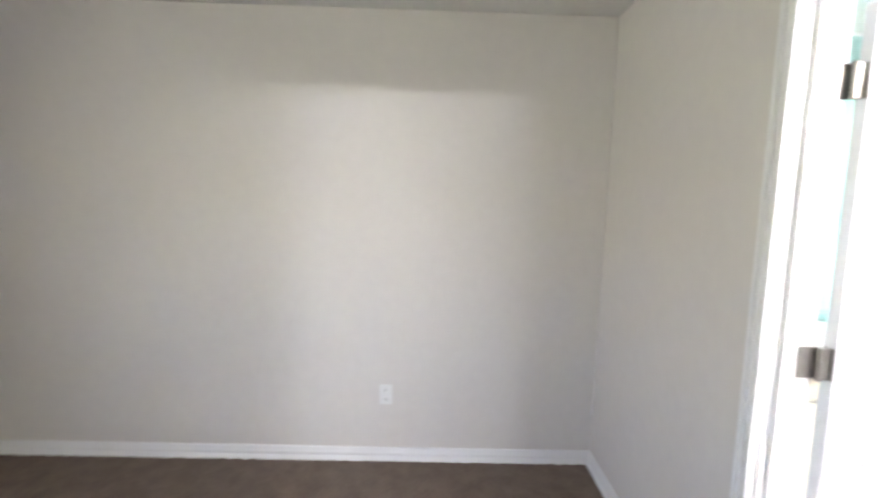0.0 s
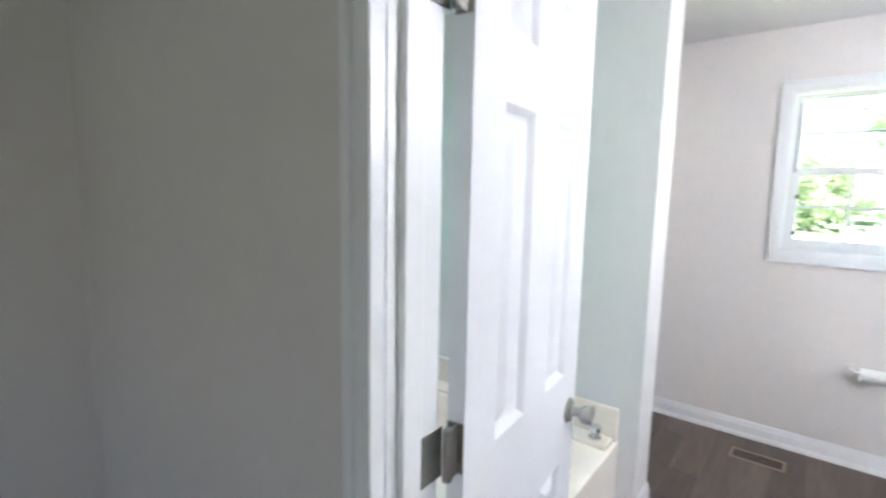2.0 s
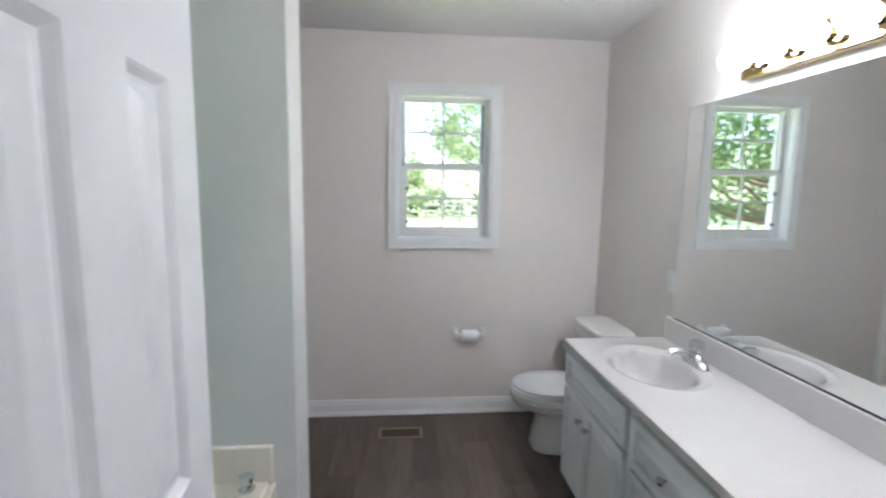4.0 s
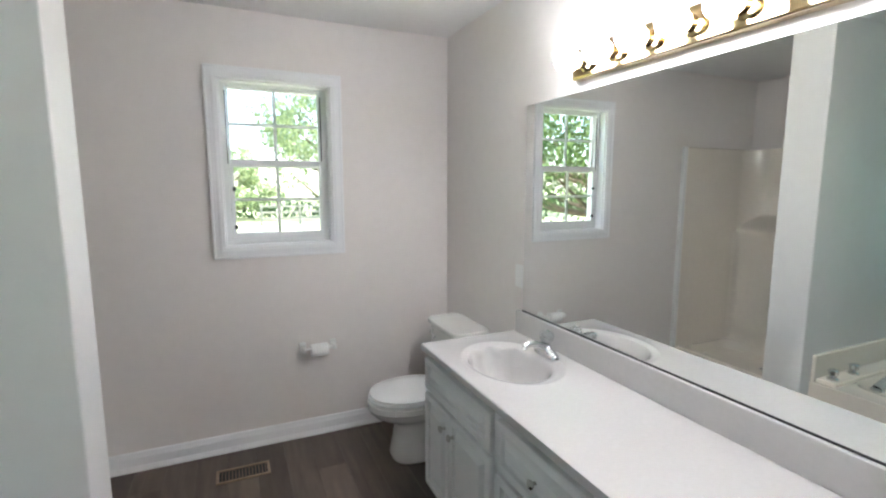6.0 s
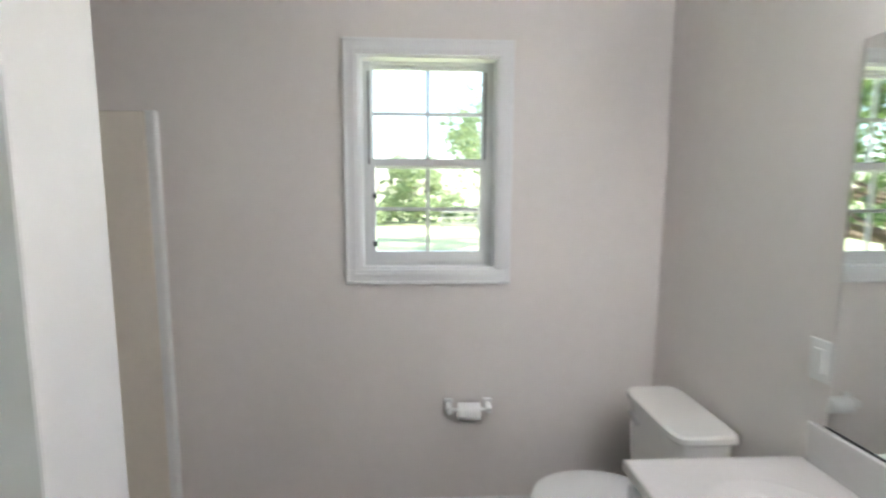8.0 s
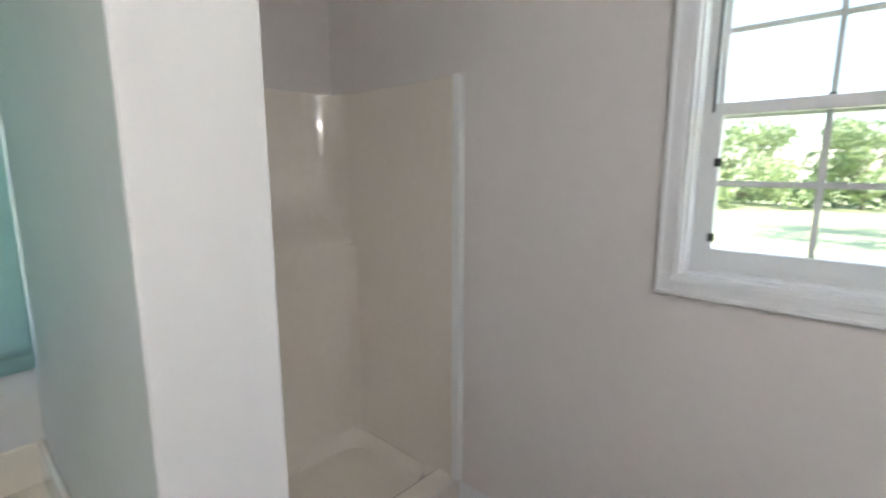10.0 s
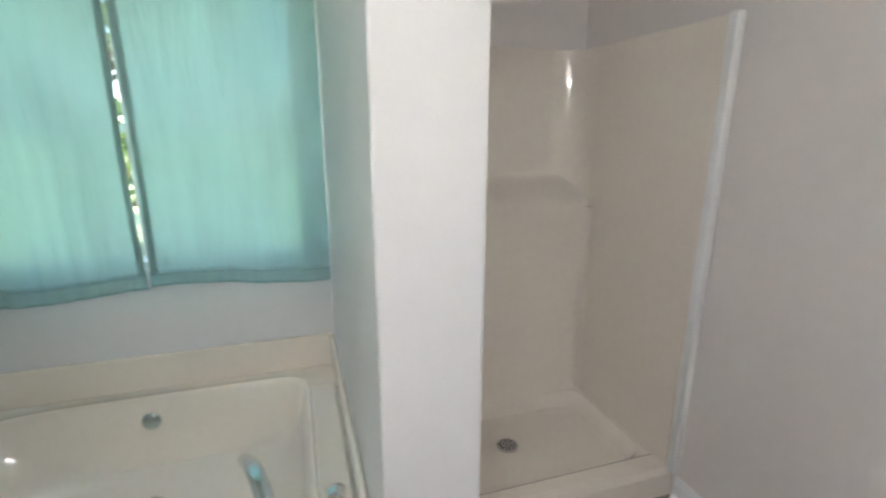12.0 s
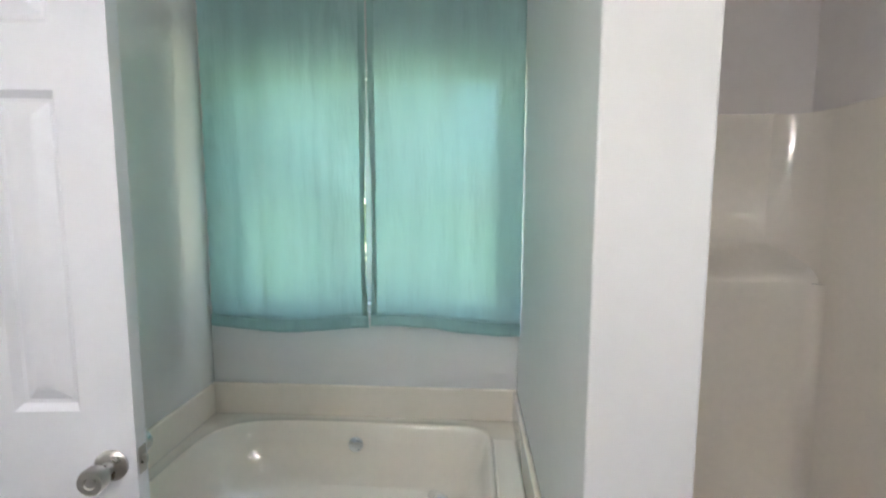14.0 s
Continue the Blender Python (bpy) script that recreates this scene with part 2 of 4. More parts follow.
def box(bm, x0, x1, y0, y1, z0, z1, bevel=0.0, seg=2):
    m = Matrix.LocRotScale(((x0 + x1) / 2, (y0 + y1) / 2, (z0 + z1) / 2), None, (abs(x1 - x0), abs(y1 - y0), abs(z1 - z0)))
    vs = bmesh.ops.create_cube(bm, size=1, matrix=m)["verts"]
    if bevel:
        es = list({e for v in vs for e in v.link_edges})
        bmesh.ops.bevel(bm, geom=es, offset=bevel, segments=seg, affect="EDGES", profile=0.5)


def boxes(*bs, bevel=0.0, seg=2):
    bm = bmesh.new()
    for b in bs:
        box(bm, *b, bevel=bevel, seg=seg)
    return bm


def loft(bm, loops, cap0=False, cap1=False, closed=True):
    rows = [[bm.verts.new(p) for p in lp] for lp in loops]
    for a, b in zip(rows, rows[1:]):
        k = len(a)
        for i in range(k if closed else k - 1):
            j = (i + 1) % k
            bm.faces.new((a[i], a[j], b[j], b[i]))
    if cap0:
        bm.faces.new(rows[0])
    if cap1:
        bm.faces.new(rows[-1])
    return rows


def oval(cx, cy, z, a, b, count=48, power=2.0, tilt=0.0):
    out = []
    for i in range(count):
        th = 2 * math.pi * i / count
        c, s = math.cos(th), math.sin(th)
        x = math.copysign(abs(c) ** (2 / power), c) * a
        y = math.copysign(abs(s) ** (2 / power), s) * b
        out.append(Vector((cx + x, cy + y, z + tilt * x)))
    return out


def lathe(bm, base, axis, profile, count=24, cap=True):
    """Rings of (distance along the axis, radius) round an axis."""
    turn = Vector(axis).to_track_quat("Z", "Y").to_matrix()
    loops = []
    for d, r in profile:
        loops.append([Vector(base) + turn @ Vector((r * math.cos(2 * math.pi * i / count), r * math.sin(2 * math.pi * i / count), d)) for i in range(count)])
    loft(bm, loops, cap, cap)


def tube(bm, points, radii, count=14, flat=1.0):
    pts = [Vector(p) for p in points]
    loops = []
    for i, p in enumerate(pts):
        d = (pts[min(i + 1, len(pts) - 1)] - pts[max(i - 1, 0)]).normalized()
        side = d.cross(Vector((0, 0, 1)))
        side = side.normalized() if side.length > 0.05 else Vector((1, 0, 0))
        up = side.cross(d).normalized()
        loops.append([p + side * math.cos(2 * math.pi * k / count) * radii[i] + up * math.sin(2 * math.pi * k / count) * radii[i] * flat for k in range(count)])
    loft(bm, loops, True, True)


def ring(x0, x1, z0, z1, w, y0, y1, bevel=0.002):
    """Four boards round an opening in a wall that runs along x."""
    return boxes((x0, x1, y0, y1, z1 - w, z1), (x0, x1, y0, y1, z0, z0 + w), (x0, x0 + w, y0, y1, z0 + w, z1 - w), (x1 - w, x1, y0, y1, z0 + w, z1 - w), bevel=bevel)


def wall(name, bs, material, label, bevel=0.0):
    return tagged(part(name, boxes(*bs, bevel=bevel), material), label, "wall", kind="structure")


# ---- setting ----
NX0, NX1, NZ0, NZ1 = -1.350, -0.758, 1.198, 2.107      # north window opening
DX0, DX1, DTOP = -1.658, -1.020, 2.04                  # bathroom door opening between the jambs
H = walls_h
wall("wall_north", [(-3.22, NX0, 0, 0.14, 0, H), (NX1, 0.12, 0, 0.14, 0, H), (NX0, NX1, 0, 0.14, 0, NZ0), (NX0, NX1, 0, 0.14, NZ1, H)], PAINT, "pale greige painted bathroom wall with a sash window")
wall("wall_east", [(0, 0.12, -2.845, 0, 0, H)], PAINT, "pale greige painted bathroom wall behind the vanity mirror")
wall("wall_shower", [(-3.22, XB, -1.18, 0, 0, H)], PAINT, "pale greige painted wall above the shower stall")
wall("wall_west", [(-3.22, XB, -2.845, TY0, 0, H), (-3.22, XB, TY1, -1.18, 0, H), (-3.22, XB, TY0, TY1, 0, TZ0), (-3.22, XB, TY0, TY1, TZ1, H)], TUB_PAINT, "white painted outer wall behind the bathtub")
wall("wall_south", [(-3.22, DX0 - 0.02, -2.934, -2.850, 0, H), (DX1 + 0.02, 1.3, -2.934, -2.850, 0, H), (DX0 - 0.02, DX1 + 0.02, -2.934, -2.850, DTOP + 0.02, H)], TUB_PAINT, "white painted bathroom wall with the doorway beside the bathtub")
wall("wall_bedroom_north", [(-3.22, DX0 - 0.02, -2.968, -2.934, 0, H), (DX1 + 0.02, 1.3, -2.968, -2.934, 0, H), (DX0 - 0.02, DX1 + 0.02, -2.968, -2.934, DTOP + 0.02, H)], BED_PAINT, "beige painted bedroom wall with the bathroom doorway")
wall("wall_partition", [(XB, -1.73, -1.292, -1.073, 0, H)], TUB_PAINT, "white painted partition end between bathtub and shower", bevel=0.006)
wall("wall_bedroom_west", [(-3.22, -2.985, -6.8, -2.968, 0, H)], BED_PAINT, "plain beige painted bedroom wall")
# unseen wall; its opening is added to hold the bedroom fill lamp
wall("wall_bedroom_south", [(-2.985, -0.32, -6.8, -6.66, 0, H), (0.52, 1.3, -6.8, -6.66, 0, H), (-0.32, 0.52, -6.8, -6.66, 0, 1.0), (-0.32, 0.52, -6.8, -6.66, 1.84, H)], BED_PAINT, "unseen beige bedroom wall with an opening added for the fill lamp")
wall("wall_bedroom_east", [(1.2, 1.3, -6.66, -4.45, 0, H), (1.2, 1.3, -3.64, -2.968, 0, H), (1.2, 1.3, -4.45, -3.64, 2.03, H)], BED_PAINT, "beige painted bedroom wall with a doorway to the hall")
# unseen hall, added so lamp and doorway shape the bedroom's light patch
wall("wall_hall", [(1.3, 9.5, -3.3, -3.2, 0, H), (1.3, 9.5, -4.9, -4.8, 0, H), (9.4, 9.5, -4.8, -3.3, 0, 1.8), (9.4, 9.5, -4.8, -3.3, 2.1, H), (9.4, 9.5, -4.8, -4.3, 1.8, 2.1), (9.4, 9.5, -3.8, -3.3, 1.8, 2.1)], BED_PAINT, "unseen beige hall walls added round the patch lamp")
tagged(part("ceiling", boxes((-3.22, 0.12, -2.90, 0.14, H, H + 0.12)), CEIL), "pale grey textured bathroom ceiling", "ceiling", kind="structure")
tagged(part("ceiling_bedroom", boxes((-3.22, 1.3, -6.8, -2.90, H + 0.002, H + 0.12), (1.3, 9.5, -4.9, -3.2, H + 0.002, H + 0.12)), CEIL), "pale textured bedroom ceiling", "ceiling", kind="structure")
tagged(part("floor", boxes((-3.22, 0.12, -2.915, 0.14, -0.12, -0.004)), SUBFLOOR), "bathroom floor of dark brown wood-look vinyl planks", "floor", kind="structure")
tagged(part("floor_hall", boxes((1.3, 9.5, -4.9, -3.2, -0.12, 0.0)), CARPET), "brown carpet floor of the added hall", "floor", kind="structure")


def carpet():
    bm = bmesh.new()
    nx, ny = 210, 190
    vs = []
    for i in range(nx + 1):
        for j in range(ny + 1):
            x, y = -2.985 + 4.185 * i / nx, -6.66 + 3.745 * j / ny
            vs.append(bm.verts.new((x, y, 0.004 + 0.006 * noise.noise(Vector((x * 23, y * 23, 0))) + 0.004 * noise.noise(Vector((x * 70, y * 70, 3))))))
    for i in range(nx):
        for j in range(ny):
            a = i * (ny + 1) + j
            bm.faces.new((vs[a], vs[a + ny + 1], vs[a + ny + 2], vs[a + 1]))
    tagged(part("floor_bedroom", bm, CARPET, smooth=True), "brown cut-pile bedroom carpet", "floor", kind="structure")


carpet()


def skirting(name, runs, height, material, label):
    """Runs of (x0, y0, x1, y1, nx, ny): a stepped board on the wall, with the normal into the room."""
    bm = bmesh.new()
    for x0, y0, x1, y1, nx, ny in runs:
        prof = [(0, 0), (0.026, 0), (0.026, 0.010), (0.020, 0.022), (0.015, 0.030), (0.015, height - 0.032), (0.011, height - 0.020), (0.008, height - 0.006), (0.004, height), (0, height)]
        loops = [[Vector((px + nx * d, py + ny * d, z)) for d, z in prof] for px, py in ((x0, y0), (x1, y1))]
        loft(bm, loops, True, True)
    return tagged(part(name, bm, material), label, "baseboard", kind="structure")


skirting("baseboard", [(-2.19, 0, 0, 0, 0, -1), (0, 0, 0, -0.86, -1, 0), (-1.73, -1.29, -1.73, -1.075, 1, 0), (0, -2.41, 0, -2.845, -1, 0)], 0.105, TRIM, "white moulded bathroom baseboard with quarter round")
skirting("baseboard_bedroom", [(-2.985, -6.66, -2.985, -2.968, 1, 0), (-2.985, -2.968, -1.722, -2.968, 0, -1), (-0.95, -2.968, 1.2, -2.968, 0, -1)], 0.078, TRIM, "white painted bedroom baseboard")


def door_trim():
    t = thing("door_frame", (DX0, -2.91, 0), "white painted door casing and jambs round the bathroom doorway", "door frame", kind="structure")
    for y0, y1, yb in ((-2.986, -2.968, -2.999), (-2.850, -2.847, -2.8455)):
        for x0, x1 in ((DX0 - 0.062, DX0 - 0.002), (DX1 + 0.002, DX1 + 0.062)):
            bm = boxes((x0, x1, y0, y1, 0, DTOP + 0.070), bevel=0.003)
            outer = x0 if x0 < DX0 else x1 - 0.017
            box(bm, outer - 0.001, outer + 0.018, min(y0, yb), max(y1, yb), 0, DTOP + 0.070, bevel=0.0055, seg=4)
            inner = x1 - 0.010 if x0 < DX0 else x0
            box(bm, inner - 0.001, inner + 0.011, min(y0, yb), max(y1, yb), 0, DTOP + 0.070, bevel=0.0028, seg=3)
            part("casing", bm, TRIM, t)
        part("casing", boxes((DX0 - 0.002, DX1 + 0.002, y0, y1, DTOP + 0.002, DTOP + 0.070), bevel=0.003), TRIM, t)
    for x0, x1 in ((DX0 - 0.018, DX0), (DX1, DX1 + 0.018)):
        part("jamb", boxes((x0, x1, -2.968, -2.8505, 0, DTOP), bevel=0.001), TRIM, t)
    part("jamb", boxes((DX0 - 0.018, DX1 + 0.018, -2.968, -2.8505, DTOP, DTOP + 0.018)), TRIM, t)
    for x0, x1 in ((DX0, DX0 + 0.013), (DX1 - 0.013, DX1)):
        part("door_stop", boxes((x0, x1, -2.944, -2.903, 0, DTOP - 0.011), bevel=0.002), TRIM, t)
    part("door_stop", boxes((DX0, DX1, -2.944, -2.903, DTOP - 0.011, DTOP), bevel=0.002), TRIM, t)


door_trim()


def door_leaf():
    """Six-panel leaf, built along +y from the hinge edge, its panelled face at x = 0 looking to +x, then swung in place."""
    w, h, th = 0.61, 2.02, 0.035
    cols = [(0.115, 0.25), (0.375, 0.505)]
    rows = [(0.20, 0.80), (1.045, 1.672), (1.79, 1.93)]
    m = pose(-1.628, -2.812, 0.012, 0, 0, 4.9)
    t = thing("door_1", m.translation, "white six-panel door standing open on satin nickel hinges", "door", kind="structure")

    def put(name, bm, material, parent, label="", smooth=False):
        bmesh.ops.transform(bm, matrix=m, verts=bm.verts)
        return part(name, bm, material, parent, label, smooth)

    cuts_y = [0] + [v for c in cols for v in c] + [w]
    cuts_z = [0] + [v for r in rows for v in r] + [h]
    bm = bmesh.new()
    for face, sx in ((0.0, 1), (-th, -1)):
        grid = [[bm.verts.new((face, y, z)) for z in cuts_z] for y in cuts_y]
        for i in range(len(cuts_y) - 1):
            for j in range(len(cuts_z) - 1):
                q = (grid[i][j], grid[i + 1][j], grid[i + 1][j + 1], grid[i][j + 1])
                if i % 2 == 1 and j % 2 == 1:
                    y0, y1, z0, z1 = cuts_y[i], cuts_y[i + 1], cuts_z[j], cuts_z[j + 1]
                    prev = list(q)
                    for inset, depth in ((0.005, 0.004), (0.013, 0.013), (0.020, 0.014), (0.044, 0.003), (0.049, 0.002)):
                        if (y1 - y0) / 2 <= inset + 0.005 or (z1 - z0) / 2 <= inset + 0.005:
                            continue
                        nxt = [bm.verts.new((face - sx * depth, yy, zz)) for yy, zz in ((y0 + inset, z0 + inset), (y1 - inset, z0 + inset), (y1 - inset, z1 - inset), (y0 + inset, z1 - inset))]
                        for k in range(4):
                            bm.faces.new((prev[k], prev[(k + 1) % 4], nxt[(k + 1) % 4], nxt[k]))
                        prev = nxt
                    bm.faces.new(prev)
                else:
                    bm.faces.new(q)
    bmesh.ops.recalc_face_normals(bm, faces=bm.faces)
    box(bm, -th, 0, -0.0005, 0.0, 0, h)
    box(bm, -th, 0, w, w + 0.0005, 0, h)
    box(bm, -th, 0, 0, w, h, h + 0.0005)
    leaf = put("leaf", bm, DOOR, t)
    for side, face in ((1, 0.0), (-1, -th)):
        bm = bmesh.new()
        lathe(bm, (face, w - 0.050, 0.930), (side, 0, 0), [(0, 0.033), (0.004, 0.033), (0.009, 0.027), (0.012, 0.013), (0.030, 0.012), (0.034, 0.018), (0.042, 0.0255), (0.060, 0.0265), (0.066, 0.024), (0.0665, 0.012), (0.064, 0.010)], 28)
        put("knob", bm, NICKEL, leaf, "satin nickel door knob", True)
    put("latch_plate", boxes((-0.030, -0.005, w + 0.0005, w + 0.0025, 0.905, 0.962), (-0.022, -0.013, w, w + 0.011, 0.925, 0.942), bevel=0.001), NICKEL, leaf, "satin nickel latch plate")
    for z in (0.25, 1.083, 1.83):
        bm = boxes((-0.014, -0.011, -0.030, -0.002, z - 0.045, z + 0.045), (-0.034, -0.001, -0.003, -0.0005, z - 0.045, z + 0.045), bevel=0.001)
        lathe(bm, (-0.014, -0.030, z - 0.047), (0, 0, 1), [(0, 0.006), (0.002, 0.0085), (0.092, 0.0085), (0.094, 0.006)], 14)
        hg = put("hinge", bm, HINGE, leaf, "satin nickel butt hinge")
        for dz in (-0.03, 0, 0.03):
            b2 = bmesh.new()
            lathe(b2, (-0.012 if dz else -0.022, -0.003, z + dz), (0, -1, 0), [(0, 0.004), (0.0012, 0.003)], 10)
            put("screw", b2, CHROME, hg)
    # leaves let into the jamb
    for z in (0.262, 1.095, 1.842):
        part("hinge_leaf", boxes((DX0 + 0.0005, DX0 + 0.003, -2.892, -2.838, z - 0.045, z + 0.045), bevel=0.001), HINGE, t, "satin nickel hinge leaf on the jamb")


door_leaf()


def sash_window():
    t = thing("window_1", ((NX0 + NX1) / 2, 0, NZ0), "white vinyl sash window with grilles in a moulded casing", "window", kind="structure")
    w = 0.065
    bm = ring(NX0 - w, NX1 + w, NZ0 - w, NZ1 + w, w, -0.018, 0.0, 0.003)
    part("casing", bm, TRIM, t)
    part("casing_bead", ring(NX0 - w, NX1 + w, NZ0 - w, NZ1 + w, 0.014, -0.024, -0.018, 0.003), TRIM, t)
    part("casing_bead", ring(NX0 - 0.030, NX1 + 0.030, NZ0 - 0.030, NZ1 + 0.030, 0.016, -0.0225, -0.018, 0.002), TRIM, t)
    part("window_frame", ring(NX0, NX1, NZ0, NZ1, 0.008, 0.0, 0.066, 0.001), TRIM, t, "white reveal boards")
    part("window_frame", boxes((NX0, NX0 + 0.036, 0.066, 0.138, NZ0, NZ1), (NX1 - 0.042, NX1, 0.066, 0.138, NZ0, NZ1), (NX0 + 0.036, NX1 - 0.042, 0.066, 0.138, NZ1 - 0.018, NZ1), (NX0 + 0.036, NX1 - 0.042, 0.066, 0.138, NZ0, NZ0 + 0.026), bevel=0.002), VINYL, t)
    part("track", boxes((NX0 + 0.030, NX0 + 0.036, 0.060, 0.066, 1.66, NZ1 - 0.05), (NX1 - 0.048, NX1 - 0.042, 0.060, 0.066, 1.66, NZ1 - 0.05)), DARK, t, "thin grey sash track")
    x0, x1 = NX0 + 0.037, NX1 - 0.043
    zm = 1.662
    for name, ya, yb, z0, z1, side in (("lower_sash", 0.056, 0.086, NZ0 + 0.027, zm + 0.022, 0.022), ("upper_sash", 0.092, 0.120, zm - 0.020, NZ1 - 0.019, 0.013)):
        s = part(name, boxes((x0, x0 + side, ya, yb, z0, z1), (x1 - side, x1, ya, yb, z0, z1), (x0 + side, x1 - side, ya, yb, z0, z0 + (0.045 if name[0] == "l" else 0.03)), (x0 + side, x1 - side, ya, yb, z1 - (0.034 if name[0] == "l" else 0.016), z1), bevel=0.002), VINYL, t)
        gz0, gz1 = z0 + (0.045 if name[0] == "l" else 0.03), z1 - (0.034 if name[0] == "l" else 0.016)
        xm, gm, ym = (x0 + x1) / 2, (gz0 + gz1) / 2 + (0.0 if name[0] == "l" else 0.012), (ya + yb) / 2
        part("grille", boxes((xm - 0.008, xm + 0.008, ym - 0.004, ym + 0.004, gz0, gz1), (x0 + side, x1 - side, ym - 0.0035, ym + 0.0035, gm - 0.008, gm + 0.008)), VINYL, s)
        for a, b in ((x0 + side, xm), (xm, x1 - side)):
            for c, d in ((gz0, gm), (gm, gz1)):
                p = part("pane", boxes((a, b, ym - 0.0062, ym - 0.0052, c, d)), GLASS, s)
                p.visible_shadow = False
    for z in (1.305, 1.52):
        part("tilt_latch", boxes((x0 + 0.012, x0 + 0.030, 0.046, 0.056, z - 0.012, z + 0.012), bevel=0.002), DARK, t, "small black vent latch")
    part("sash_lock", boxes((-1.066, -1.046, 0.066, 0.084, zm + 0.022, zm + 0.029), bevel=0.003), DARK, t, "small dark sash lock")
    part("trim_outside", ring(NX0 - 0.06, NX1 + 0.06, NZ0 - 0.06, NZ1 + 0.06, 0.06, 0.14, 0.155), VINYL, t)


sash_window()


def tub_window():
    t = thing("window_2", (XB, (TY0 + TY1) / 2, TZ0), "white vinyl double window behind teal curtains", "window", kind="structure")

    def yring(y0, y1, z0, z1, w, xa, xb):
        return boxes((xa, xb, y0, y1, z1 - w, z1), (xa, xb, y0, y1, z0, z0 + w), (xa, xb, y0, y0 + w, z0 + w, z1 - w), (xa, xb, y1 - w, y1, z0 + w, z1 - w), bevel=0.002)
    part("casing", yring(TY0 - 0.03, TY1 + 0.03, TZ0 - 0.03, TZ1 + 0.03, 0.03, XB, XB + 0.012), TRIM, t)
    part("window_frame", yring(TY0, TY1, TZ0, TZ1, 0.035, XB - 0.13, XB), VINYL, t)
    ym, zm = (TY0 + TY1) / 2, (TZ0 + TZ1) / 2
    part("grille", boxes((XB - 0.09, XB - 0.06, ym - 0.02, ym + 0.02, TZ0 + 0.035, TZ1 - 0.035), (XB - 0.09, XB - 0.065, TY0 + 0.035, TY1 - 0.035, zm - 0.018, zm + 0.018)), VINYL, t)
    for a, b in ((TY0 + 0.035, ym - 0.02), (ym + 0.02, TY1 - 0.035)):
        p = part("pane", boxes((XB - 0.078, XB - 0.076, a, b, TZ0 + 0.035, TZ1 - 0.035)), GLASS, t)
        p.visible_shadow = False


tub_window()

# ---- bathtub and curtains ----


def rect_loop(cx, cy, z, x0, x1, y0, y1, count):
    """A rectangle, cut by the same rays as oval()."""
    out = []
    for i in range(count):
        th = 2 * math.pi * i / count
        c, s = math.cos(th), math.sin(th)
        kx = ((x1 - cx) if c > 0 else (x0 - cx)) / c if abs(c) > 1e-6 else 1e9
        ky = ((y1 - cy) if s > 0 else (y0 - cy)) / s if abs(s) > 1e-6 else 1e9
        k = min(abs(kx), abs(ky))
        out.append(Vector((cx + c * k, cy + s * k, z)))
    for px, py in ((x0, y0), (x0, y1), (x1, y0), (x1, y1)):
        best = min(out, key=lambda v: (v.x - px) ** 2 + (v.y - py) ** 2)
        best.x, best.y = px, py
    return out


def tub_loop(cx, cy, z, a, b, count, soft, square):
    """The basin's outline: softly rounded at the backrest, nearly square at the tap end."""
    out = []
    for i in range(count):
        th = 2 * math.pi * i / count
        c, s = math.cos(th), math.sin(th)
        p = square if s > 0 else soft
        out.append(Vector((cx + math.copysign(abs(c) ** (2 / p), c) * a, cy + math.copysign(abs(s) ** (2 / p), s) * b, z)))
    return out


